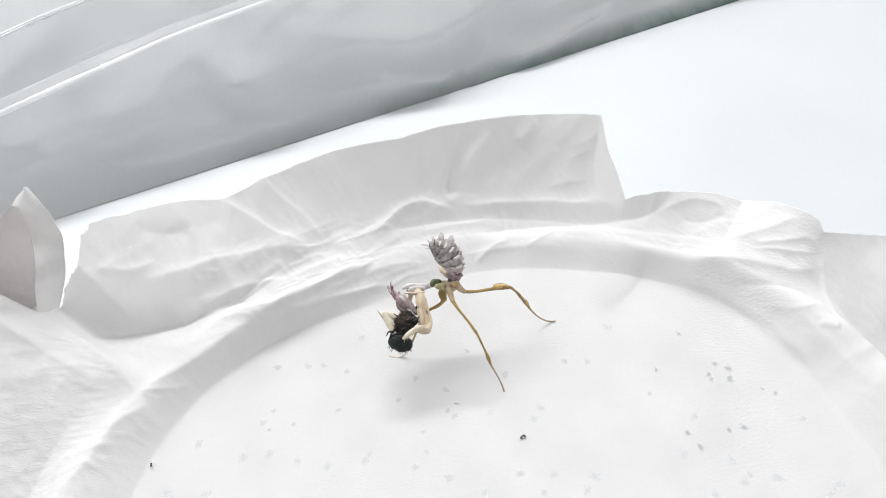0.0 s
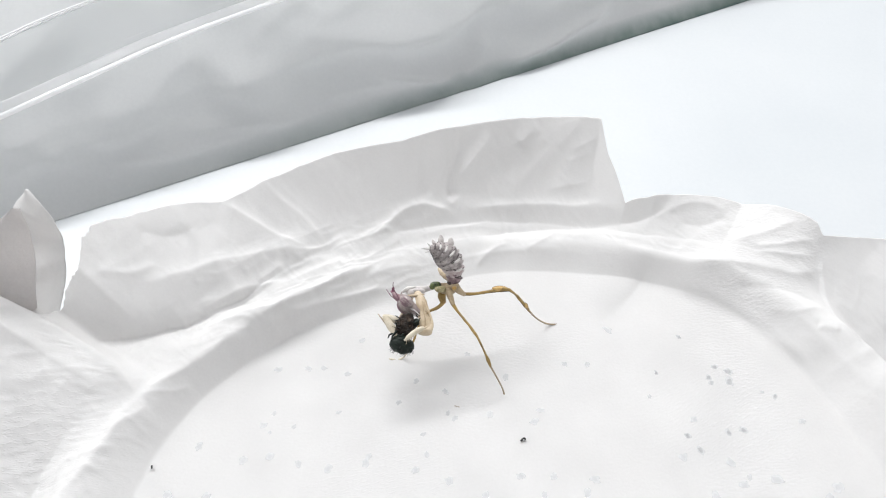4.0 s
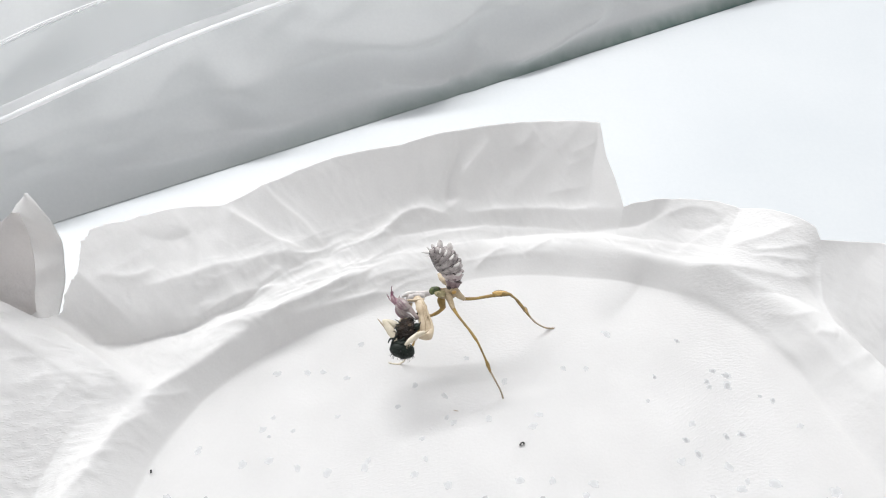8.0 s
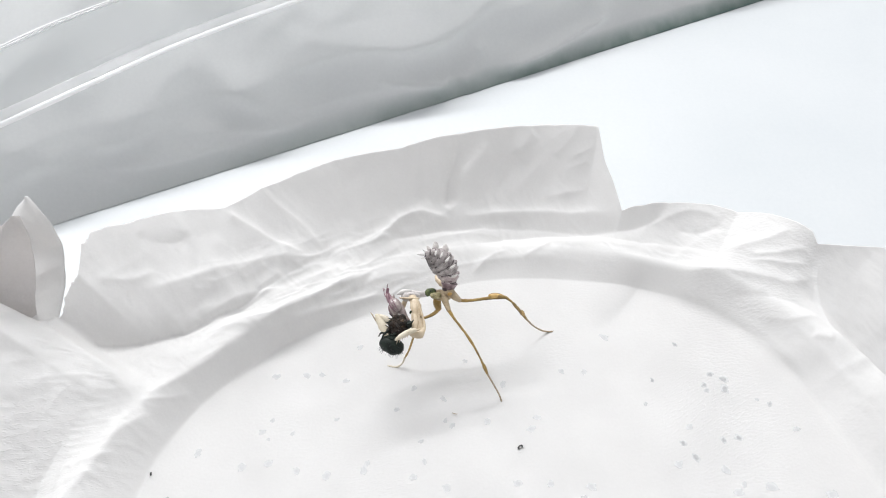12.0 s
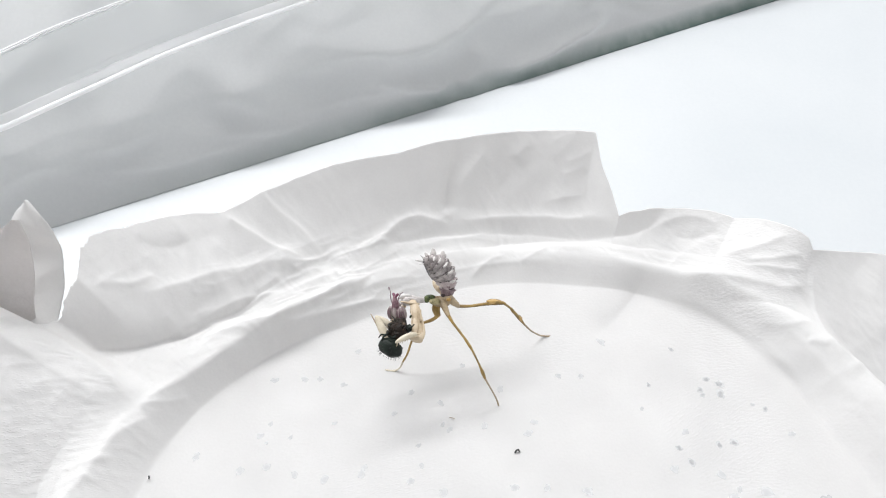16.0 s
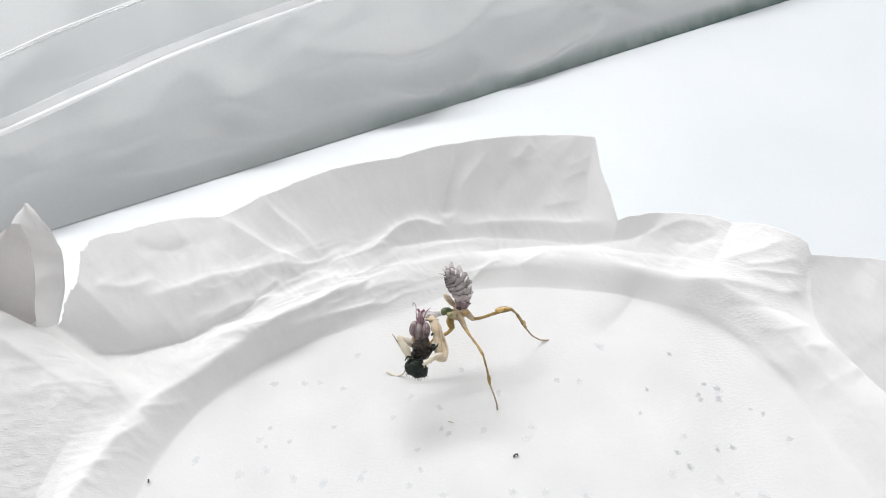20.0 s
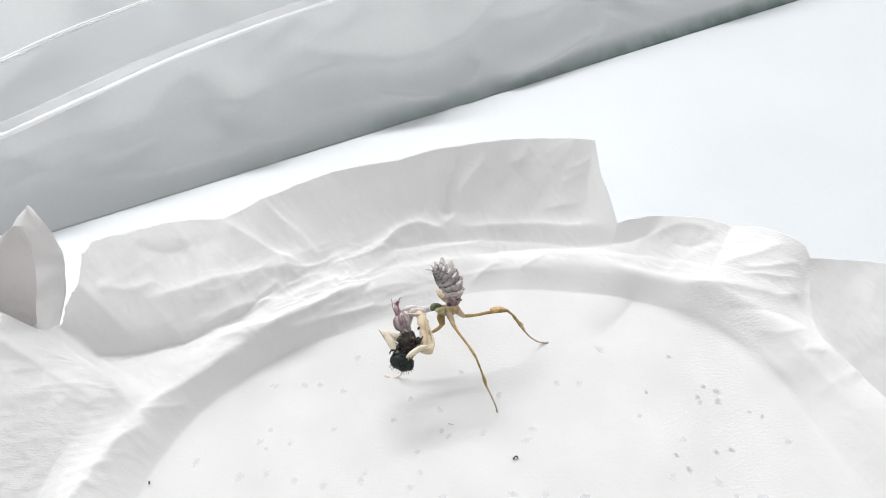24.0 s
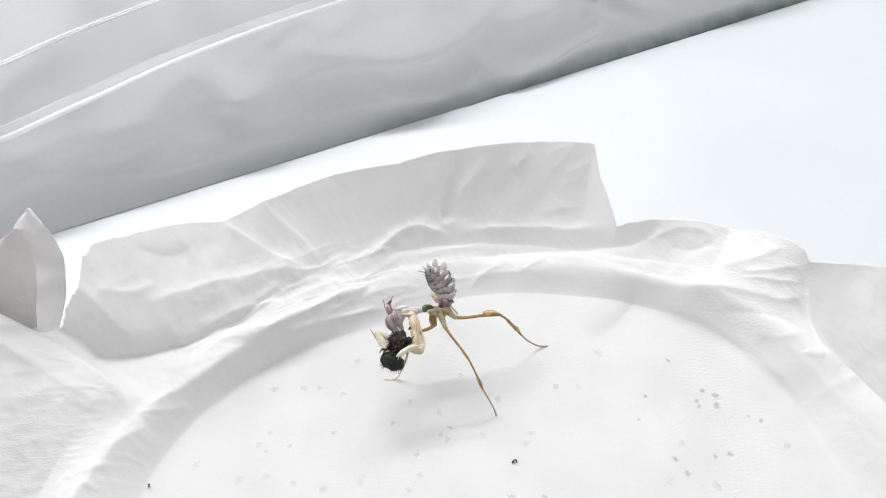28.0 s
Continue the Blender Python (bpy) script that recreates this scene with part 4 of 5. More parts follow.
def leg(m, hip, knee, foot, femur, shin, tarsus, lobes, mats, label):
    """A walking leg: a femur and a shin with its tarsus. Returns what is needed to move it."""
    f = part("femur", tube([q for q, _ in femur], [v * PX * 0.76 for _, v in femur], 30, 12, lumps=0.25), mats[0], m, label)
    s = part("tibia", tube([q for q, _ in shin], [v * PX * 0.76 for _, v in shin], 30, 12, lumps=0.25), mats[1], m)
    for ob, pts in ((f, femur), (s, shin)):
        side = [Vector(q) + Vector((0, -0.72, -0.65)) * v * PX * 0.62 for q, v in pts]
        part("ridge", tube([tuple(q) for q in side], [v * PX * 0.34 for _, v in pts], 24, 6, lumps=0.3), BROWN, ob, "dark brown ridge")
    t = part("tarsus", tube([q for q, _ in tarsus], [v * PX for _, v in tarsus], 20, 8), mats[2], s)
    end, before = Vector(tarsus[-1][0]), Vector(tarsus[-2][0])
    way = (end - before).normalized()
    for d in (-1, 1):
        o = way.orthogonal().normalized() * 0.10 * d
        part("claw", tube([end, end + way * 0.18 + o, end + way * 0.26 + o * 2 - Vector((0, 0, 0.08))], [0.07, 0.05, 0.02], 5, 6), mats[2], s)
    edges = []
    for c, size, axis, on in lobes:
        part("lobe", blob(c, [v * PX for v in size], axis, lumps=0.15, seg=14), AMBER, f if on == "femur" else s)
        a = Vector(axis).normalized()
        n = a.cross(Vector((0, -0.669, 0.743))).normalized() * size[0] * PX
        for d in (-1, 1):
            rim = [Vector(c) + a * size[2] * PX * 0.95 * h + n * d * math.sqrt(1 - 0.9 * h * h) for h in (-1, -0.6, 0, 0.6, 1)]
            edges.append((tube([tuple(q) for q in rim], [0.02, 0.04, 0.05, 0.04, 0.02], 12, 6), on))
    for bm, on in edges:
        part("lobe_edge", bm, BROWN, f if on == "femur" else s, "dark brown lobe edge")
    for ob, at in ((f, hip), (s, knee)):
        for q in (ob, *ob.children):
            q.data.transform(Matrix.Translation(-Vector(at) * MM))
        ob.location = (LIFT + Vector(at)) * MM
    return f, s, Vector(hip), Vector(knee), Vector(foot)


def legs(m):
    return [
        leg(m, (0.55, -2.71, -0.02), (3.80, -7.26, -1.43), (7.91, -12.12, -9.02),
            [((0.55, -2.71, -0.02), 4.2), ((1.36, -3.92, -0.43), 3), ((2.63, -5.60, -0.87), 2.8), ((3.57, -6.97, -1.30), 3.4), ((3.80, -7.26, -1.43), 3)],
            [((3.80, -7.26, -1.43), 3), ((4.37, -8.04, -2.26), 2.2), ((5.02, -8.93, -3.33), 2.4), ((5.51, -9.66, -4.25), 4.2), ((5.84, -10.14, -4.96), 2.4)],
            [((5.84, -10.14, -4.96), 1.8), ((6.78, -10.90, -6.58), 1.4), ((7.55, -11.60, -8.02), 1.4), ((7.91, -12.12, -9.02), 1.6)],
            [], (OCHRE, OCHRE, TARSAL), "slender ochre walking leg"),
        leg(m, (2.22, -0.74, -0.13), (8.92, -1.32, 1.50), (16.51, 0.30, -8.88),
            [((2.22, -0.74, -0.13), 4), ((3.69, -0.93, 0.10), 3.2), ((5.32, -1.00, 0.58), 3.2), ((6.76, -1.07, 1.06), 4), ((7.96, -1.14, 1.40), 5), ((8.92, -1.32, 1.50), 3.2)],
            [((8.76, -1.29, 1.53), 3.2), ((9.69, -0.99, 0.18), 2.6), ((10.55, -0.86, -1.31), 4), ((11.67, -0.62, -3.52), 3.6), ((12.30, -0.51, -4.77), 2)],
            [((12.20, -0.51, -4.63), 1.9), ((13.44, -0.25, -6.68), 1.5), ((14.82, -0.04, -8.11), 1.6), ((15.87, 0.18, -8.72), 1.6), ((16.51, 0.30, -8.88), 1.8)],
            [((7.48, -1.01, 1.38), (4.6, 4.5, 14.5), (1, 0, -0.05), "femur"), ((11.46, -0.62, -2.98), (3.8, 3.8, 9.5), (0.45, 0.1, -0.9), "tibia")], (OCHRE, OCHRE, TARSAL), "ochre hind leg with amber lobes"),
        leg(m, (-0.74, -1.23, -1.51), (-3.57, -2.28, -2.86), (-8.79, -6.16, -8.91),
            [((-0.74, -1.23, -1.51), 5), ((-1.49, -1.72, -2.09), 4), ((-2.49, -2.03, -2.50), 3.2), ((-3.57, -2.28, -2.86), 3)],
            [((-3.57, -2.28, -2.86), 3), ((-4.41, -3.65, -4.36), 2.6), ((-5.43, -5.21, -6.31), 2.4), ((-6.21, -5.80, -7.51), 2)],
            [((-6.21, -5.80, -7.51), 1.8), ((-6.74, -6.14, -8.49), 1.6), ((-7.69, -6.29, -9.03), 1.8), ((-8.79, -6.16, -8.91), 1.8)],
            [], (OCHRE, OCHRE, IVORY), "ochre walking leg behind the fly"),
        leg(m, (0.09, 1.81, 0.15), (-1.42, 3.52, 0.48), (2.25, 6.75, -8.85),
            [((0.09, 1.81, 0.15), 5), ((-0.58, 2.38, 0.26), 6.5), ((-1.16, 3.14, 0.40), 6), ((-1.42, 3.52, 0.48), 4)],
            [((-1.33, 3.58, 0.27), 3), ((-0.30, 4.70, -2.00), 2.4), ((0.85, 5.90, -5.20), 2)],
            [((0.85, 5.90, -5.20), 1.8), ((1.60, 6.50, -7.40), 1.5), ((2.25, 6.75, -8.85), 1.6)],
            [], (CREAM, OCHRE, TARSAL), "pale yellow hind leg behind the abdomen")]


# ---- the fly ----
def fly():
    f = tagged(new("fly"), "half-eaten black bottle fly gripped in the mantis's forelegs", "fly")
    f.location = (THORAX + FLY_AT) * MM

    def r(*k):
        return [v * PX for v in k]
    made = []
    axis = Vector((-6.01, -5.90, 0.07)) - Vector((-7.10, -8.91, -2.10))
    made.append(part("thorax", blob((-6.33, -6.37, -0.36), r(17, 12.5, 20), axis, lumps=0.3, freq=1.7, seg=40), FLYBROWN, f, "chewed dark brown thorax"))
    abdomen = part("abdomen", blob((-6.87, -8.62, -1.84), r(21.5, 15.8, 15.2), axis, lumps=0.12, seg=28), FLYBLACK, f, "glossy black-green abdomen")
    made.append(abdomen)
    c0, w = Vector((-6.87, -8.62, -1.84)), axis.normalized()
    u = w.cross(Vector((0, -0.669, 0.743))).normalized()
    v = w.cross(u)
    for h, g in ((0.5, 0.88), (-0.05, 1.0), (-0.6, 0.81)):
        bm = bmesh.new()
        pts = [c0 + w * 15.5 * PX * h + (u * math.cos(a) * 21.3 + v * math.sin(a) * 15.6) * PX * g for a in np.linspace(0, 2 * math.pi, 25)]
        part("band", tube([tuple(q) for q in pts], [0.045] * 25, 48, 6, bm=bm), FLYBLACK, abdomen)
    rng = random.Random(4)
    for k in range(46):
        a, h = rng.uniform(0, 2 * math.pi), rng.uniform(-0.98, -0.1)
        n = (u * math.cos(a) * 21.4 + v * math.sin(a) * 15.7) * math.sqrt(1 - h * h) + w * 15.4 * h
        q = c0 + n * PX
        d = (n.normalized() * 0.6 - w * 0.6)
        part("bristle", tube([q, q + d * 0.22, q + d * 0.46], [0.026, 0.018, 0.006], 4, 5), HAIR, abdomen)
    for p, q, s in (((-7.82, -7.50, -0.83), (-8.51, -7.67, -0.58), (-8.82, -8.14, -0.87)), ((-7.57, -7.26, -0.35), (-8.18, -8.02, -0.63), (-8.33, -8.55, -0.97)),
                    ((-5.18, -6.67, 0.45), (-4.54, -6.56, 0.82), (-4.23, -6.09, 0.98)), ((-6.57, -8.08, -0.01), (-7.03, -8.43, -0.06), (-7.50, -8.32, 0.05))):
        made.append(part("leg", tube([p, q, s], r(2, 1.6, 0.9), 10, 7), FLYBLACK, f))
    made.append(part("torn_head", blob((-4.89, -6.20, 0.07), r(6, 6, 8), (0.3, 0.2, 1), lumps=0.6, freq=3), FLYBLACK, f, "torn black piece of the head"))
    for k in range(22):
        p = Vector((-6.43, -6.91, 0.64)) + Vector((rng.uniform(-1.3, 1.2), rng.uniform(-0.25, 0.2), rng.uniform(-1.2, 1.1)))
        e = Vector((rng.uniform(-0.8, 0.8), rng.uniform(-0.25, 0.1), rng.uniform(-0.8, 0.8)))
        made.append(part("torn_shred", tube([p, p + e * 0.5 + Vector((0.1, -0.12, 0.1)), p + e], [0.05, 0.085, 0.03], 8, 7, lumps=0.5), (FLYBROWN, OCHREBROWN, FLYBLACK)[k % 3], f))
    for ob in made:
        for q in (ob, *ob.children):
            q.data.transform(Matrix.Translation(-FLY_AT * MM))
    return f


# ---- crumbs ----
def crumb(name, pts, radius, mat, label):
    p = [Vector(q) for q in pts]
    ob = part(name, tube(pts, [radius] * len(pts), 10, 8, lumps=0.3), mat, None, label, at=p[0])
    ob.location = p[0] * MM
    tagged(ob, label, "crumb")


# seconds; shift of the body in millimetres; its turn in degrees; swing of the two near legs about hip and foot
BODY_ROWS = (
    (0.0, 0.00, 0.01, -0.01, -0.0, 0.0, 0.0, -1, 0),
    (0.5, 0.01, 0.07, -0.07, -2.1, 0.3, 1.3, 0, 0),
    (1.0, 0.17, 0.12, -0.15, 1.7, 1.5, 3.0, 1, 0),
    (1.5, 0.11, 0.21, -0.34, -0.8, 0.2, 0.1, -1, 0),
    (2.0, -0.08, 0.46, -0.59, 5.8, 2.3, 2.5, -2, 1),
    (2.5, 0.02, 0.08, -0.15, -1.6, -0.4, -1.2, -2, -1),
    (3.0, -0.20, 0.29, -0.32, 2.0, 2.1, 1.4, -2, 0),
    (3.5, -0.24, 0.32, -0.24, 4.3, 2.3, 1.9, -2, 0),
    (5.5, 0.37, -0.09, -0.18, 0.6, 1.1, 3.7, 1, 0),
    (6.0, -0.08, -0.04, 0.05, -0.6, -2.0, -1.5, -1, -1),
    (6.5, -0.02, 0.20, -0.18, 5.9, 0.5, 1.2, -2, -1),
    (7.0, -0.08, 0.01, -0.05, -0.4, -1.3, -0.9, -1, -1),
    (7.5, 0.00, -0.01, 0.04, 3.9, 3.2, 4.5, 0, -1),
    (8.0, -0.06, -0.13, 0.11, -0.2, 3.2, 3.8, -1, -1),
    (8.5, -0.89, 0.29, -0.23, 0.7, 2.7, 2.0, -8, -1),
    (9.0, -1.31, 0.15, -0.02, -0.8, 0.6, -0.3, -16, -1),
    (9.5, -0.42, -0.10, 0.23, -4.3, -0.8, 1.2, -7, -1),
    (10.0, 0.21, -0.09, -0.19, -0.7, 2.4, 6.1, 1, -1),
    (10.5, 0.02, -0.08, 0.16, -5.4, 1.0, 3.4, 1, -2),
    (11.0, -0.00, -0.24, 0.29, 1.2, 3.8, 6.4, 1, -2),
    (11.5, -0.14, -0.35, 0.58, -3.5, 1.1, 2.1, -1, -2),
    (12.0, -0.54, -0.05, 0.44, 1.1, 3.2, 4.1, -3, -3),
    (12.5, -0.28, -0.30, 0.51, -4.0, 1.1, 2.0, -4, -3),
    (14.5, -0.65, 0.00, 0.22, 1.1, 3.3, 3.7, -4, -1),
    (15.0, -0.41, 0.07, 0.08, -4.4, 0.0, 1.1, -6, -1),
    (15.5, -0.77, 0.16, -0.01, -3.4, 1.9, 1.8, -5, -1),
    (16.0, -0.38, 0.05, -0.06, -2.9, 3.7, 6.3, 0, 0),
    (16.5, -0.18, -0.19, 0.29, -7.1, 3.0, 3.8, 1, -1),
    (17.0, -0.30, 0.16, -0.11, 0.6, 4.6, 6.7, 1, -1),
    (17.5, 1.24, -0.36, -0.55, -4.8, 4.9, 7.0, 1, 0),
    (18.0, 2.29, -0.62, -1.53, -1.3, 12.0, 13.2, -1, 2),
    (18.5, 2.10, -0.28, -1.69, 1.5, 13.2, 14.1, -2, 3),
    (19.0, 2.71, -0.73, -1.70, 1.0, 13.6, 15.8, -2, 4),
    (19.5, 2.85, -1.05, -1.47, 3.2, 13.7, 20.2, -2, 4),
    (20.0, 1.98, -0.65, -1.21, 0.3, 16.4, 15.5, -2, 3),
    (20.1, 1.49, -0.47, -1.08, 0.7, 14.8, 13.5, -2, 2),
    (20.2, 0.26, -0.03, -0.75, 1.6, 10.8, 8.5, -3, 1),
    (20.3, -0.65, 0.31, -0.50, 2.2, 7.8, 4.7, -4, 0),
    (20.5, -0.88, 0.39, -0.44, 2.4, 7.0, 3.8, -4, 0),
    (21.0, -0.78, 0.05, 0.14, -2.9, 6.7, 2.1, -6, -1),
    (21.5, 0.42, -0.25, -0.17, 1.4, 9.2, 8.6, -2, 0),
    (23.5, 0.52, -0.10, -0.30, -2.1, 8.7, 6.4, 0, 0),
    (24.0, 0.54, -0.15, -0.32, -0.0, 8.4, 6.5, 0, 1),
    (24.5, 0.50, -0.14, -0.37, 0.6, 7.5, 5.7, 1, 0),
    (25.0, 0.54, -0.25, -0.02, -2.3, 8.4, 6.6, 1, 0),
    (25.5, 0.56, -0.18, -0.21, 1.2, 8.1, 7.4, 1, 0),
    (26.0, 0.62, -0.29, -0.18, -3.0, 6.7, 5.0, 1, 0),
    (26.5, 0.57, -0.20, -0.16, -3.6, 5.9, 3.1, -1, -1),
    (27.0, 0.28, -0.09, -0.17, 3.5, 7.7, 5.2, 0, 0),
    (27.5, -0.18, -0.21, -0.01, -1.6, 9.4, 4.7, 0, 0),
    (28.0, -0.59, 0.17, -0.28, 0.9, 8.0, 5.2, 0, 0),
)
# seconds; turn of the fore part on the body; turn of the head on that
FRONT_ROWS = (
    (0.0, 0.0, -0.0, -0.0, -13.1, -13.8, 9.1),
    (0.5, 1.2, -1.1, -0.9, -15.9, -13.8, 7.4),
    (1.0, -3.1, 0.5, -1.9, -20.8, -19.1, 7.8),
    (1.5, -2.6, 0.6, 2.3, -13.1, -9.4, 10.4),
    (2.0, -7.9, -1.2, -0.1, -7.7, -3.7, 10.0),
    (2.5, -0.8, 0.6, 3.7, -13.5, -4.6, 12.5),
    (3.0, -4.4, -1.3, 1.1, -20.4, -7.2, 14.7),
    (3.5, -6.5, -2.4, -0.2, -17.5, -1.5, 18.2),
    (5.5, -3.6, -0.3, -0.5, -23.3, -3.3, 9.7),
    (6.0, -3.2, -0.0, 3.6, -20.6, -4.2, 8.4),
    (6.5, -7.2, -1.1, 0.9, -24.8, -4.6, 9.1),
    (7.0, -2.3, -0.5, 3.4, -26.4, 0.8, 10.4),
    (7.5, -7.4, -3.5, -1.3, -27.0, -5.1, 7.1),
    (8.0, -3.7, -2.2, -1.1, -24.1, -7.1, 9.2),
    (8.5, -5.0, 2.1, -2.7, -11.2, -20.2, 5.9),
    (9.0, -5.8, 6.0, -2.4, 10.6, -14.8, 3.6),
    (9.5, -3.2, 7.9, -2.6, 4.7, -19.7, -3.1),
    (10.0, -6.2, 7.0, -7.3, -0.2, -18.9, -2.4),
    (10.5, -1.8, 7.8, -4.6, -4.6, -20.0, -1.0),
    (11.0, -9.3, 3.8, -7.8, -9.8, -19.6, -3.4),
    (11.5, -3.8, 2.6, -2.8, -9.3, -14.2, -0.1),
    (12.0, -8.5, 2.7, -6.2, -7.9, -12.9, 1.4),
    (12.5, -5.5, 3.6, -1.2, -8.4, -8.4, -4.0),
    (14.5, -9.6, 3.5, -4.1, -5.2, -11.2, 2.5),
    (15.0, -3.4, 4.9, -0.7, -7.5, -9.9, -3.1),
    (15.5, -5.9, 6.7, -2.2, -3.8, 1.1, 8.5),
    (16.0, -6.6, 9.7, -8.2, 22.5, 19.5, 24.2),
    (16.5, -1.8, 7.0, -3.7, 14.9, 23.1, 15.1),
    (17.0, -8.5, 3.8, -5.9, 1.6, 12.7, 2.7),
    (17.5, -2.5, 3.3, -3.3, -0.2, 20.5, 4.6),
    (18.0, -1.6, 0.7, -7.4, 6.4, 30.0, 18.2),
    (18.5, -1.2, 1.7, -8.6, 24.5, 42.7, 43.2),
    (19.0, 4.0, 3.8, -8.4, 23.0, 33.8, 37.1),
    (19.5, 0.8, 5.2, -10.4, 15.5, 26.9, 31.4),
    (20.0, 1.5, 1.9, -7.5, 18.2, 37.4, 28.6),
    (20.1, 0.2, 3.0, -7.5, 14.0, 28.4, 23.6),
    (20.2, -3.1, 5.8, -7.5, 3.3, 5.7, 10.8),
    (20.3, -5.6, 7.9, -7.5, -4.7, -11.3, 1.3),
    (20.5, -6.2, 8.4, -7.5, -6.7, -15.5, -1.1),
    (21.0, -2.3, 9.2, -4.7, -5.9, -20.6, 4.2),
    (21.5, -5.2, 5.0, -8.9, 9.2, 3.8, 12.9),
    (23.5, -2.2, 2.1, -4.1, -4.7, 1.9, 4.5),
    (24.0, -5.6, 0.3, -3.7, -8.0, 6.9, -2.3),
    (24.5, -5.6, 0.2, -3.2, -15.6, 8.1, -1.7),
    (25.0, -3.0, -0.9, -4.2, -23.1, 11.9, -3.1),
    (25.5, -7.1, -0.2, -5.0, -21.9, 11.0, -2.8),
    (26.0, -3.6, 0.1, -2.2, -20.3, 14.2, -4.3),
    (26.5, -3.2, 0.9, -0.2, -19.1, 14.8, -5.1),
    (27.0, -9.6, 0.2, -3.0, -17.6, 12.1, -3.3),
    (27.5, -4.5, -1.4, -2.2, -16.5, 11.4, -3.4),
    (28.0, -8.2, 1.3, -3.7, -15.2, 8.5, -0.7),
)


def euler(a):
    return pose(0, 0, 0, *a).to_3x3()


def bend(hip, foot, l1, l2, pole):
    """The knee of a two-part leg, bent towards the pole."""
    d = foot - hip
    n = min(d.length, (l1 + l2) * 0.999)
    w = d.normalized()
    a = (l1 * l1 - l2 * l2 + n * n) / (2 * n)
    h = math.sqrt(max(l1 * l1 - a * a, 0.0))
    p = (pole - w * pole.dot(w)).normalized()
    return hip + w * a + p * h


def basis(way, pole):
    x = way.normalized()
    z = x.cross(pole).normalized()
    return Matrix((x, z.cross(x), z)).transposed()


def motions(groups, limbs, prey):
    keys = {}
    for b, f in zip(BODY_ROWS, FRONT_ROWS):
        t = b[0]
        shift, turn = Vector(b[1:4]), euler(b[4:7])
        fore = turn @ euler(f[1:4])
        nod = fore @ euler(f[4:7])
        root = LIFT + shift
        neck = root + turn @ NECK
        nape = neck + fore @ (NAPE - NECK)

        def put(ob, place, rot):
            keys.setdefault(ob, []).append((t, Matrix.Translation(place * MM) @ rot.to_4x4()))
        for ob in groups["body"]:
            put(ob, root, turn)
        for ob in groups["front"]:
            put(ob, neck, fore)
        put(groups["head"], nape, nod)
        put(prey, BASE_AT + neck + fore @ (FLY_AT - NECK), fore)
        for n, (femur, shin, hip, knee, foot) in enumerate(limbs):
            rest = knee - (hip + foot) / 2
            now = shift + turn @ hip
            pole = Matrix.Rotation(radians(b[7 + min(n, 1)]) if n < 2 else 0.0, 3, foot - now) @ rest
            k = bend(now, foot, (knee - hip).length, (foot - knee).length, pole)
            put(femur, LIFT + now, basis(k - now, pole) @ basis(knee - hip, rest).inverted())
            put(shin, LIFT + k, basis(foot - k, pole) @ basis(foot - knee, rest).inverted())
    for ob, rows in keys.items():
        walk(ob, rows)


box_floor()
film_wall()
tub()
tissue = tissue_sheet()
leaves(tissue)
for x, y, size, turn in (
        (36.2, -17.6, 0.26, 0.7), (40.4, -23.0, 0.34, 1.7), (42.2, -23.8, 0.46, 1.1), (39.1, -24.8, 0.34, 1.9), (39.3, -25.7, 0.30, 1.9),
        (42.0, -25.6, 0.50, 0.2), (31.5, -24.0, 0.26, 0.0), (47.9, -28.0, 0.30, 2.6), (33.9, -34.3, 0.34, 0.8), (35.2, -36.4, 0.40, 0.7),
        (39.7, -33.8, 0.36, 3.1), (41.9, -33.4, 0.40, 1.5)):
    spot(tissue, x, y, size, turn, STAIN_DARK)
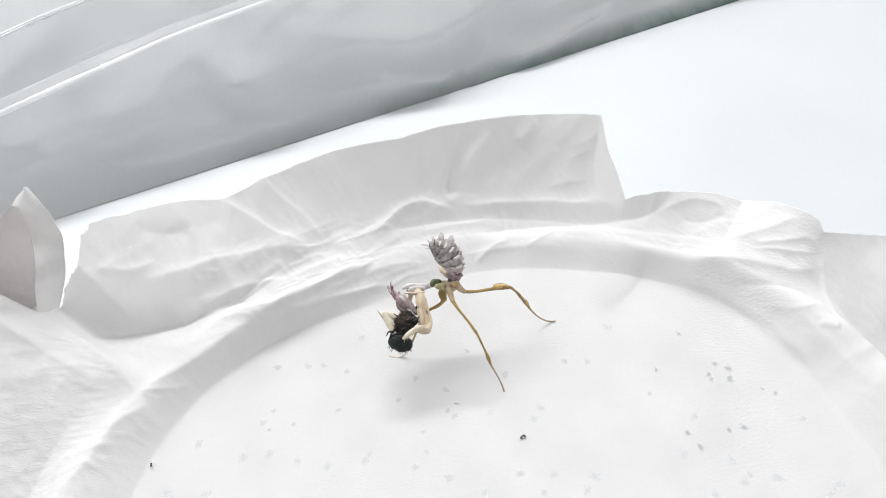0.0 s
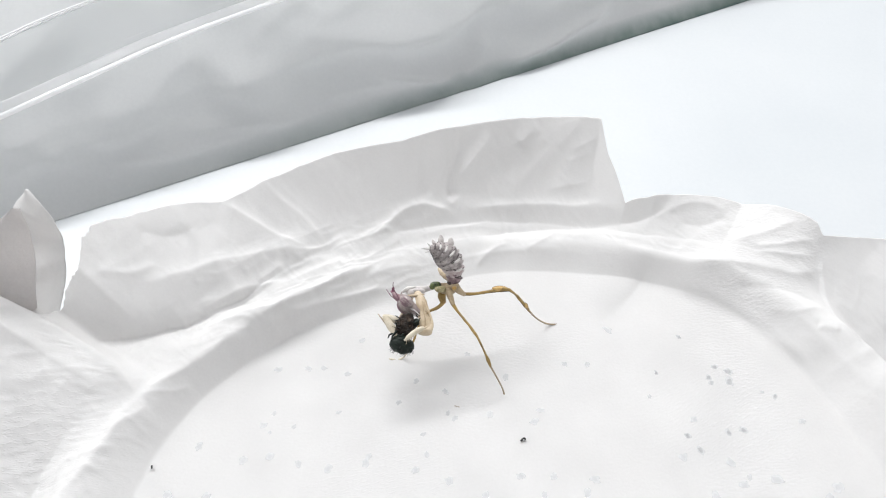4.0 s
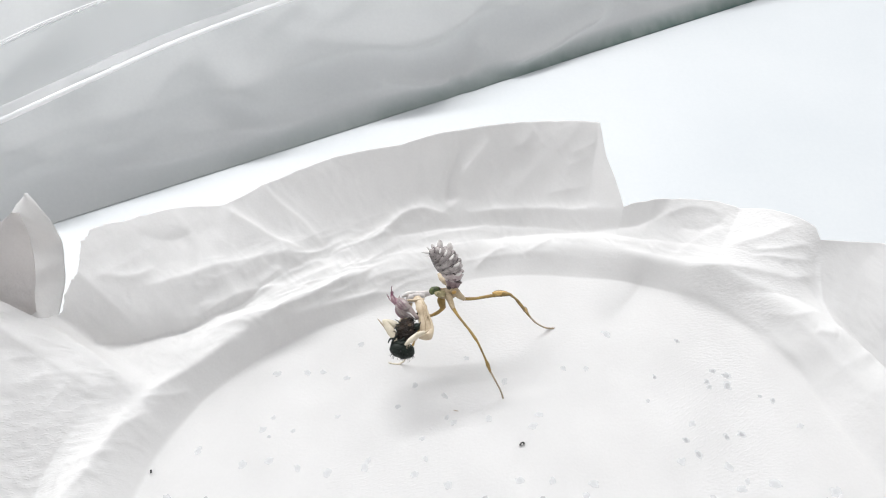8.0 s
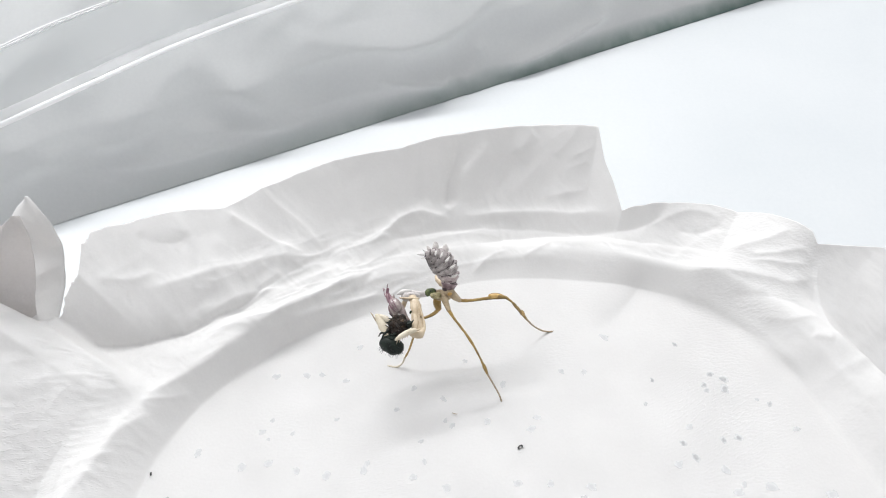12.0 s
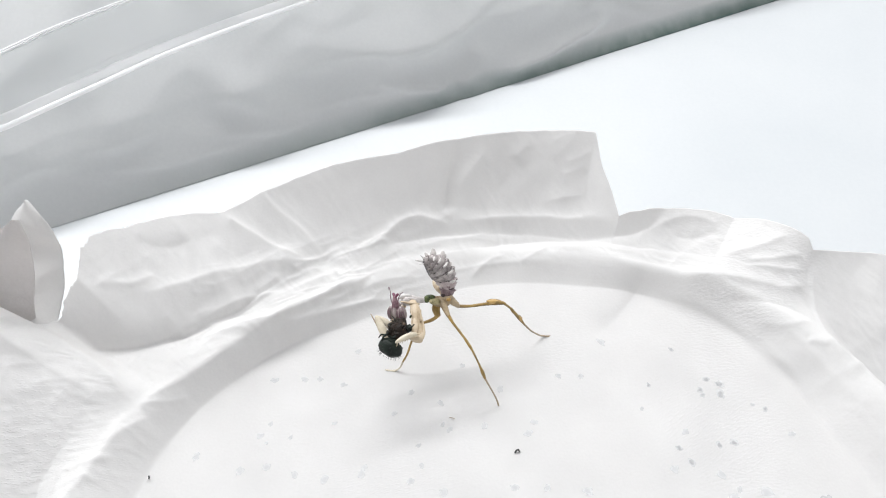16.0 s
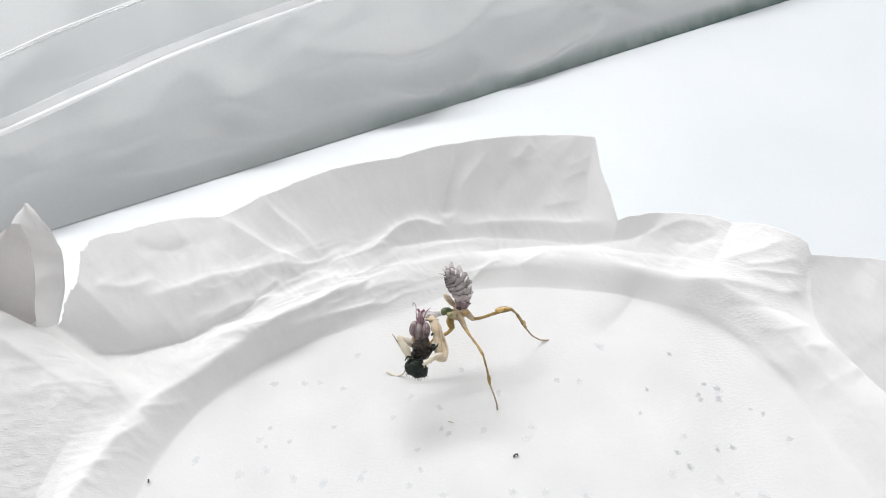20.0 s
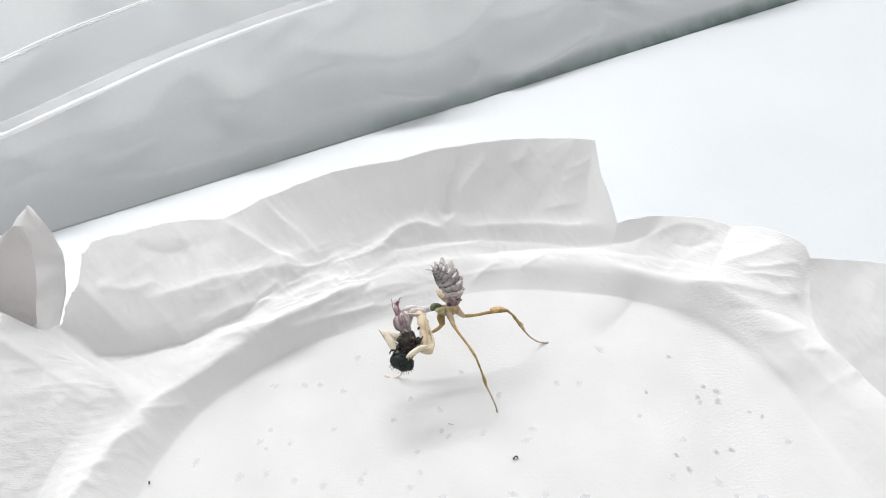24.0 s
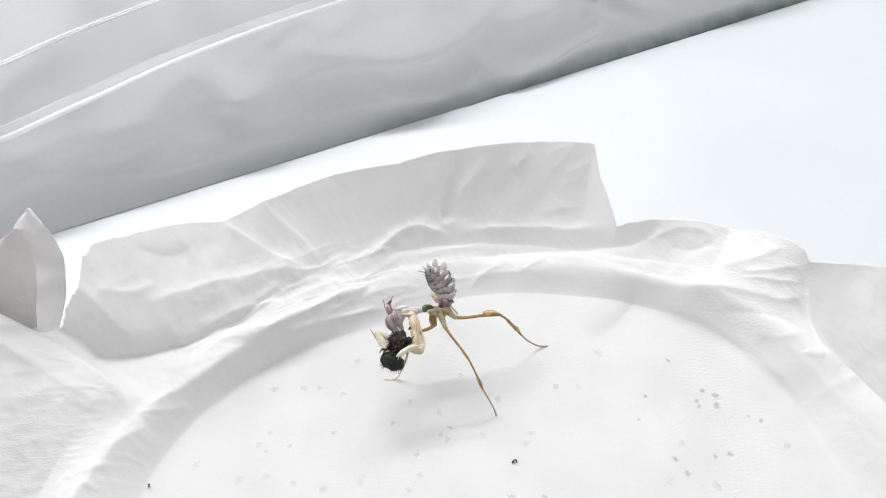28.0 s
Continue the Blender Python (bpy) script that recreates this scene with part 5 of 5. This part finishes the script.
for x, y, size, turn in (
        (29.8, -28.0, 0.25, 2.6), (46.2, -27.3, 0.22, 1.5), (32.6, -37.5, 0.46, 2.0), (38.9, -38.2, 0.42, 0.5), (39.8, -41.4, 0.44, 2.0),
        (40.8, -40.3, 0.28, 2.7), (44.4, -40.6, 0.55, 1.6), (52.2, -41.7, 0.55, 2.3), (50.5, -43.1, 0.42, 2.1), (35.7, -43.0, 0.50, 0.2),
        (35.4, -31.7, 0.36, 2.4), (50.6, -32.0, 0.34, 1.8), (18.1, -22.5, 0.32, 0.9), (21.5, -22.6, 0.32, 0.1), (9.1, -24.8, 0.40, 2.7),
        (13.8, -30.3, 0.34, 1.5), (12.8, -32.1, 0.42, 2.2), (6.6, -31.0, 0.34, 2.7), (1.6, -31.6, 0.36, 2.2), (0.6, -30.8, 0.28, 2.9),
        (10.3, -40.2, 0.38, 1.2), (14.8, -40.2, 0.36, 2.5), (20.1, -40.7, 0.46, 1.4), (18.9, -42.5, 0.42, 2.9), (5.5, -42.8, 0.38, 2.7),
        (13.2, -42.7, 0.36, 0.3), (0.8, -40.8, 0.42, 0.4), (0.3, -27.3, 0.34, 0.7), (-4.0, -25.5, 0.34, 3.0), (3.6, -20.7, 0.28, 1.4),
        (-6.4, -29.0, 0.30, 1.9), (25.3, -16.1, 0.50, 0.9)):
    spot(tissue, x, y, size, turn, STAIN)
for x, y, size, turn in (
        (-24.5, -23.6, 0.40, 1.6), (-20.0, -23.4, 0.36, 1.2), (-17.7, -23.3, 0.34, 1.1), (-14.2, -24.3, 0.34, 1.8), (-14.9, -30.7, 0.26, 1.8),
        (-24.0, -30.9, 0.26, 2.8), (-25.2, -32.7, 0.36, 2.1), (-20.9, -32.9, 0.24, 2.9), (-33.5, -35.9, 0.40, 2.7), (-27.1, -38.0, 0.44, 3.1),
        (-23.5, -37.4, 0.42, 2.1), (-19.6, -38.5, 0.34, 0.5), (-15.5, -39.1, 0.46, 2.7), (-10.5, -38.3, 0.46, 3.0), (-10.1, -37.4, 0.34, 2.8),
        (-3.7, -39.3, 0.40, 1.8), (-12.4, -18.3, 0.34, 2.2), (-36.1, -42.8, 0.46, 0.7), (-31.0, -43.1, 0.46, 2.6), (-2.8, -34.0, 0.28, 1.8),
        (-24.1, -33.8, 0.20, 0.9), (-2.3, -37.0, 0.26, 0.2)):
    spot(tissue, x, y, size, turn, STAIN)
clear_lid()
mantis_thing, groups = mantis()
limbs = legs(mantis_thing)
prey = fly()
crumb("crumb", [(10.7, -35.2, 0.2), (10.9, -34.9, 0.3), (11.2, -34.8, 0.3), (11.3, -35.0, 0.2)], 0.13, HAIR, "tiny black hooked crumb on the tissue")
crumb("crumb", [(-39.0, -39.3, 0.3), (-39.1, -38.9, 0.3)], 0.14, HAIR, "tiny dark speck on the tissue")
crumb("crumb", [(1.6, -29.7, 0.2), (2.3, -29.9, 0.2)], 0.05, TARSAL, "tiny grey fibre on the tissue")
motions(groups, limbs, prey)
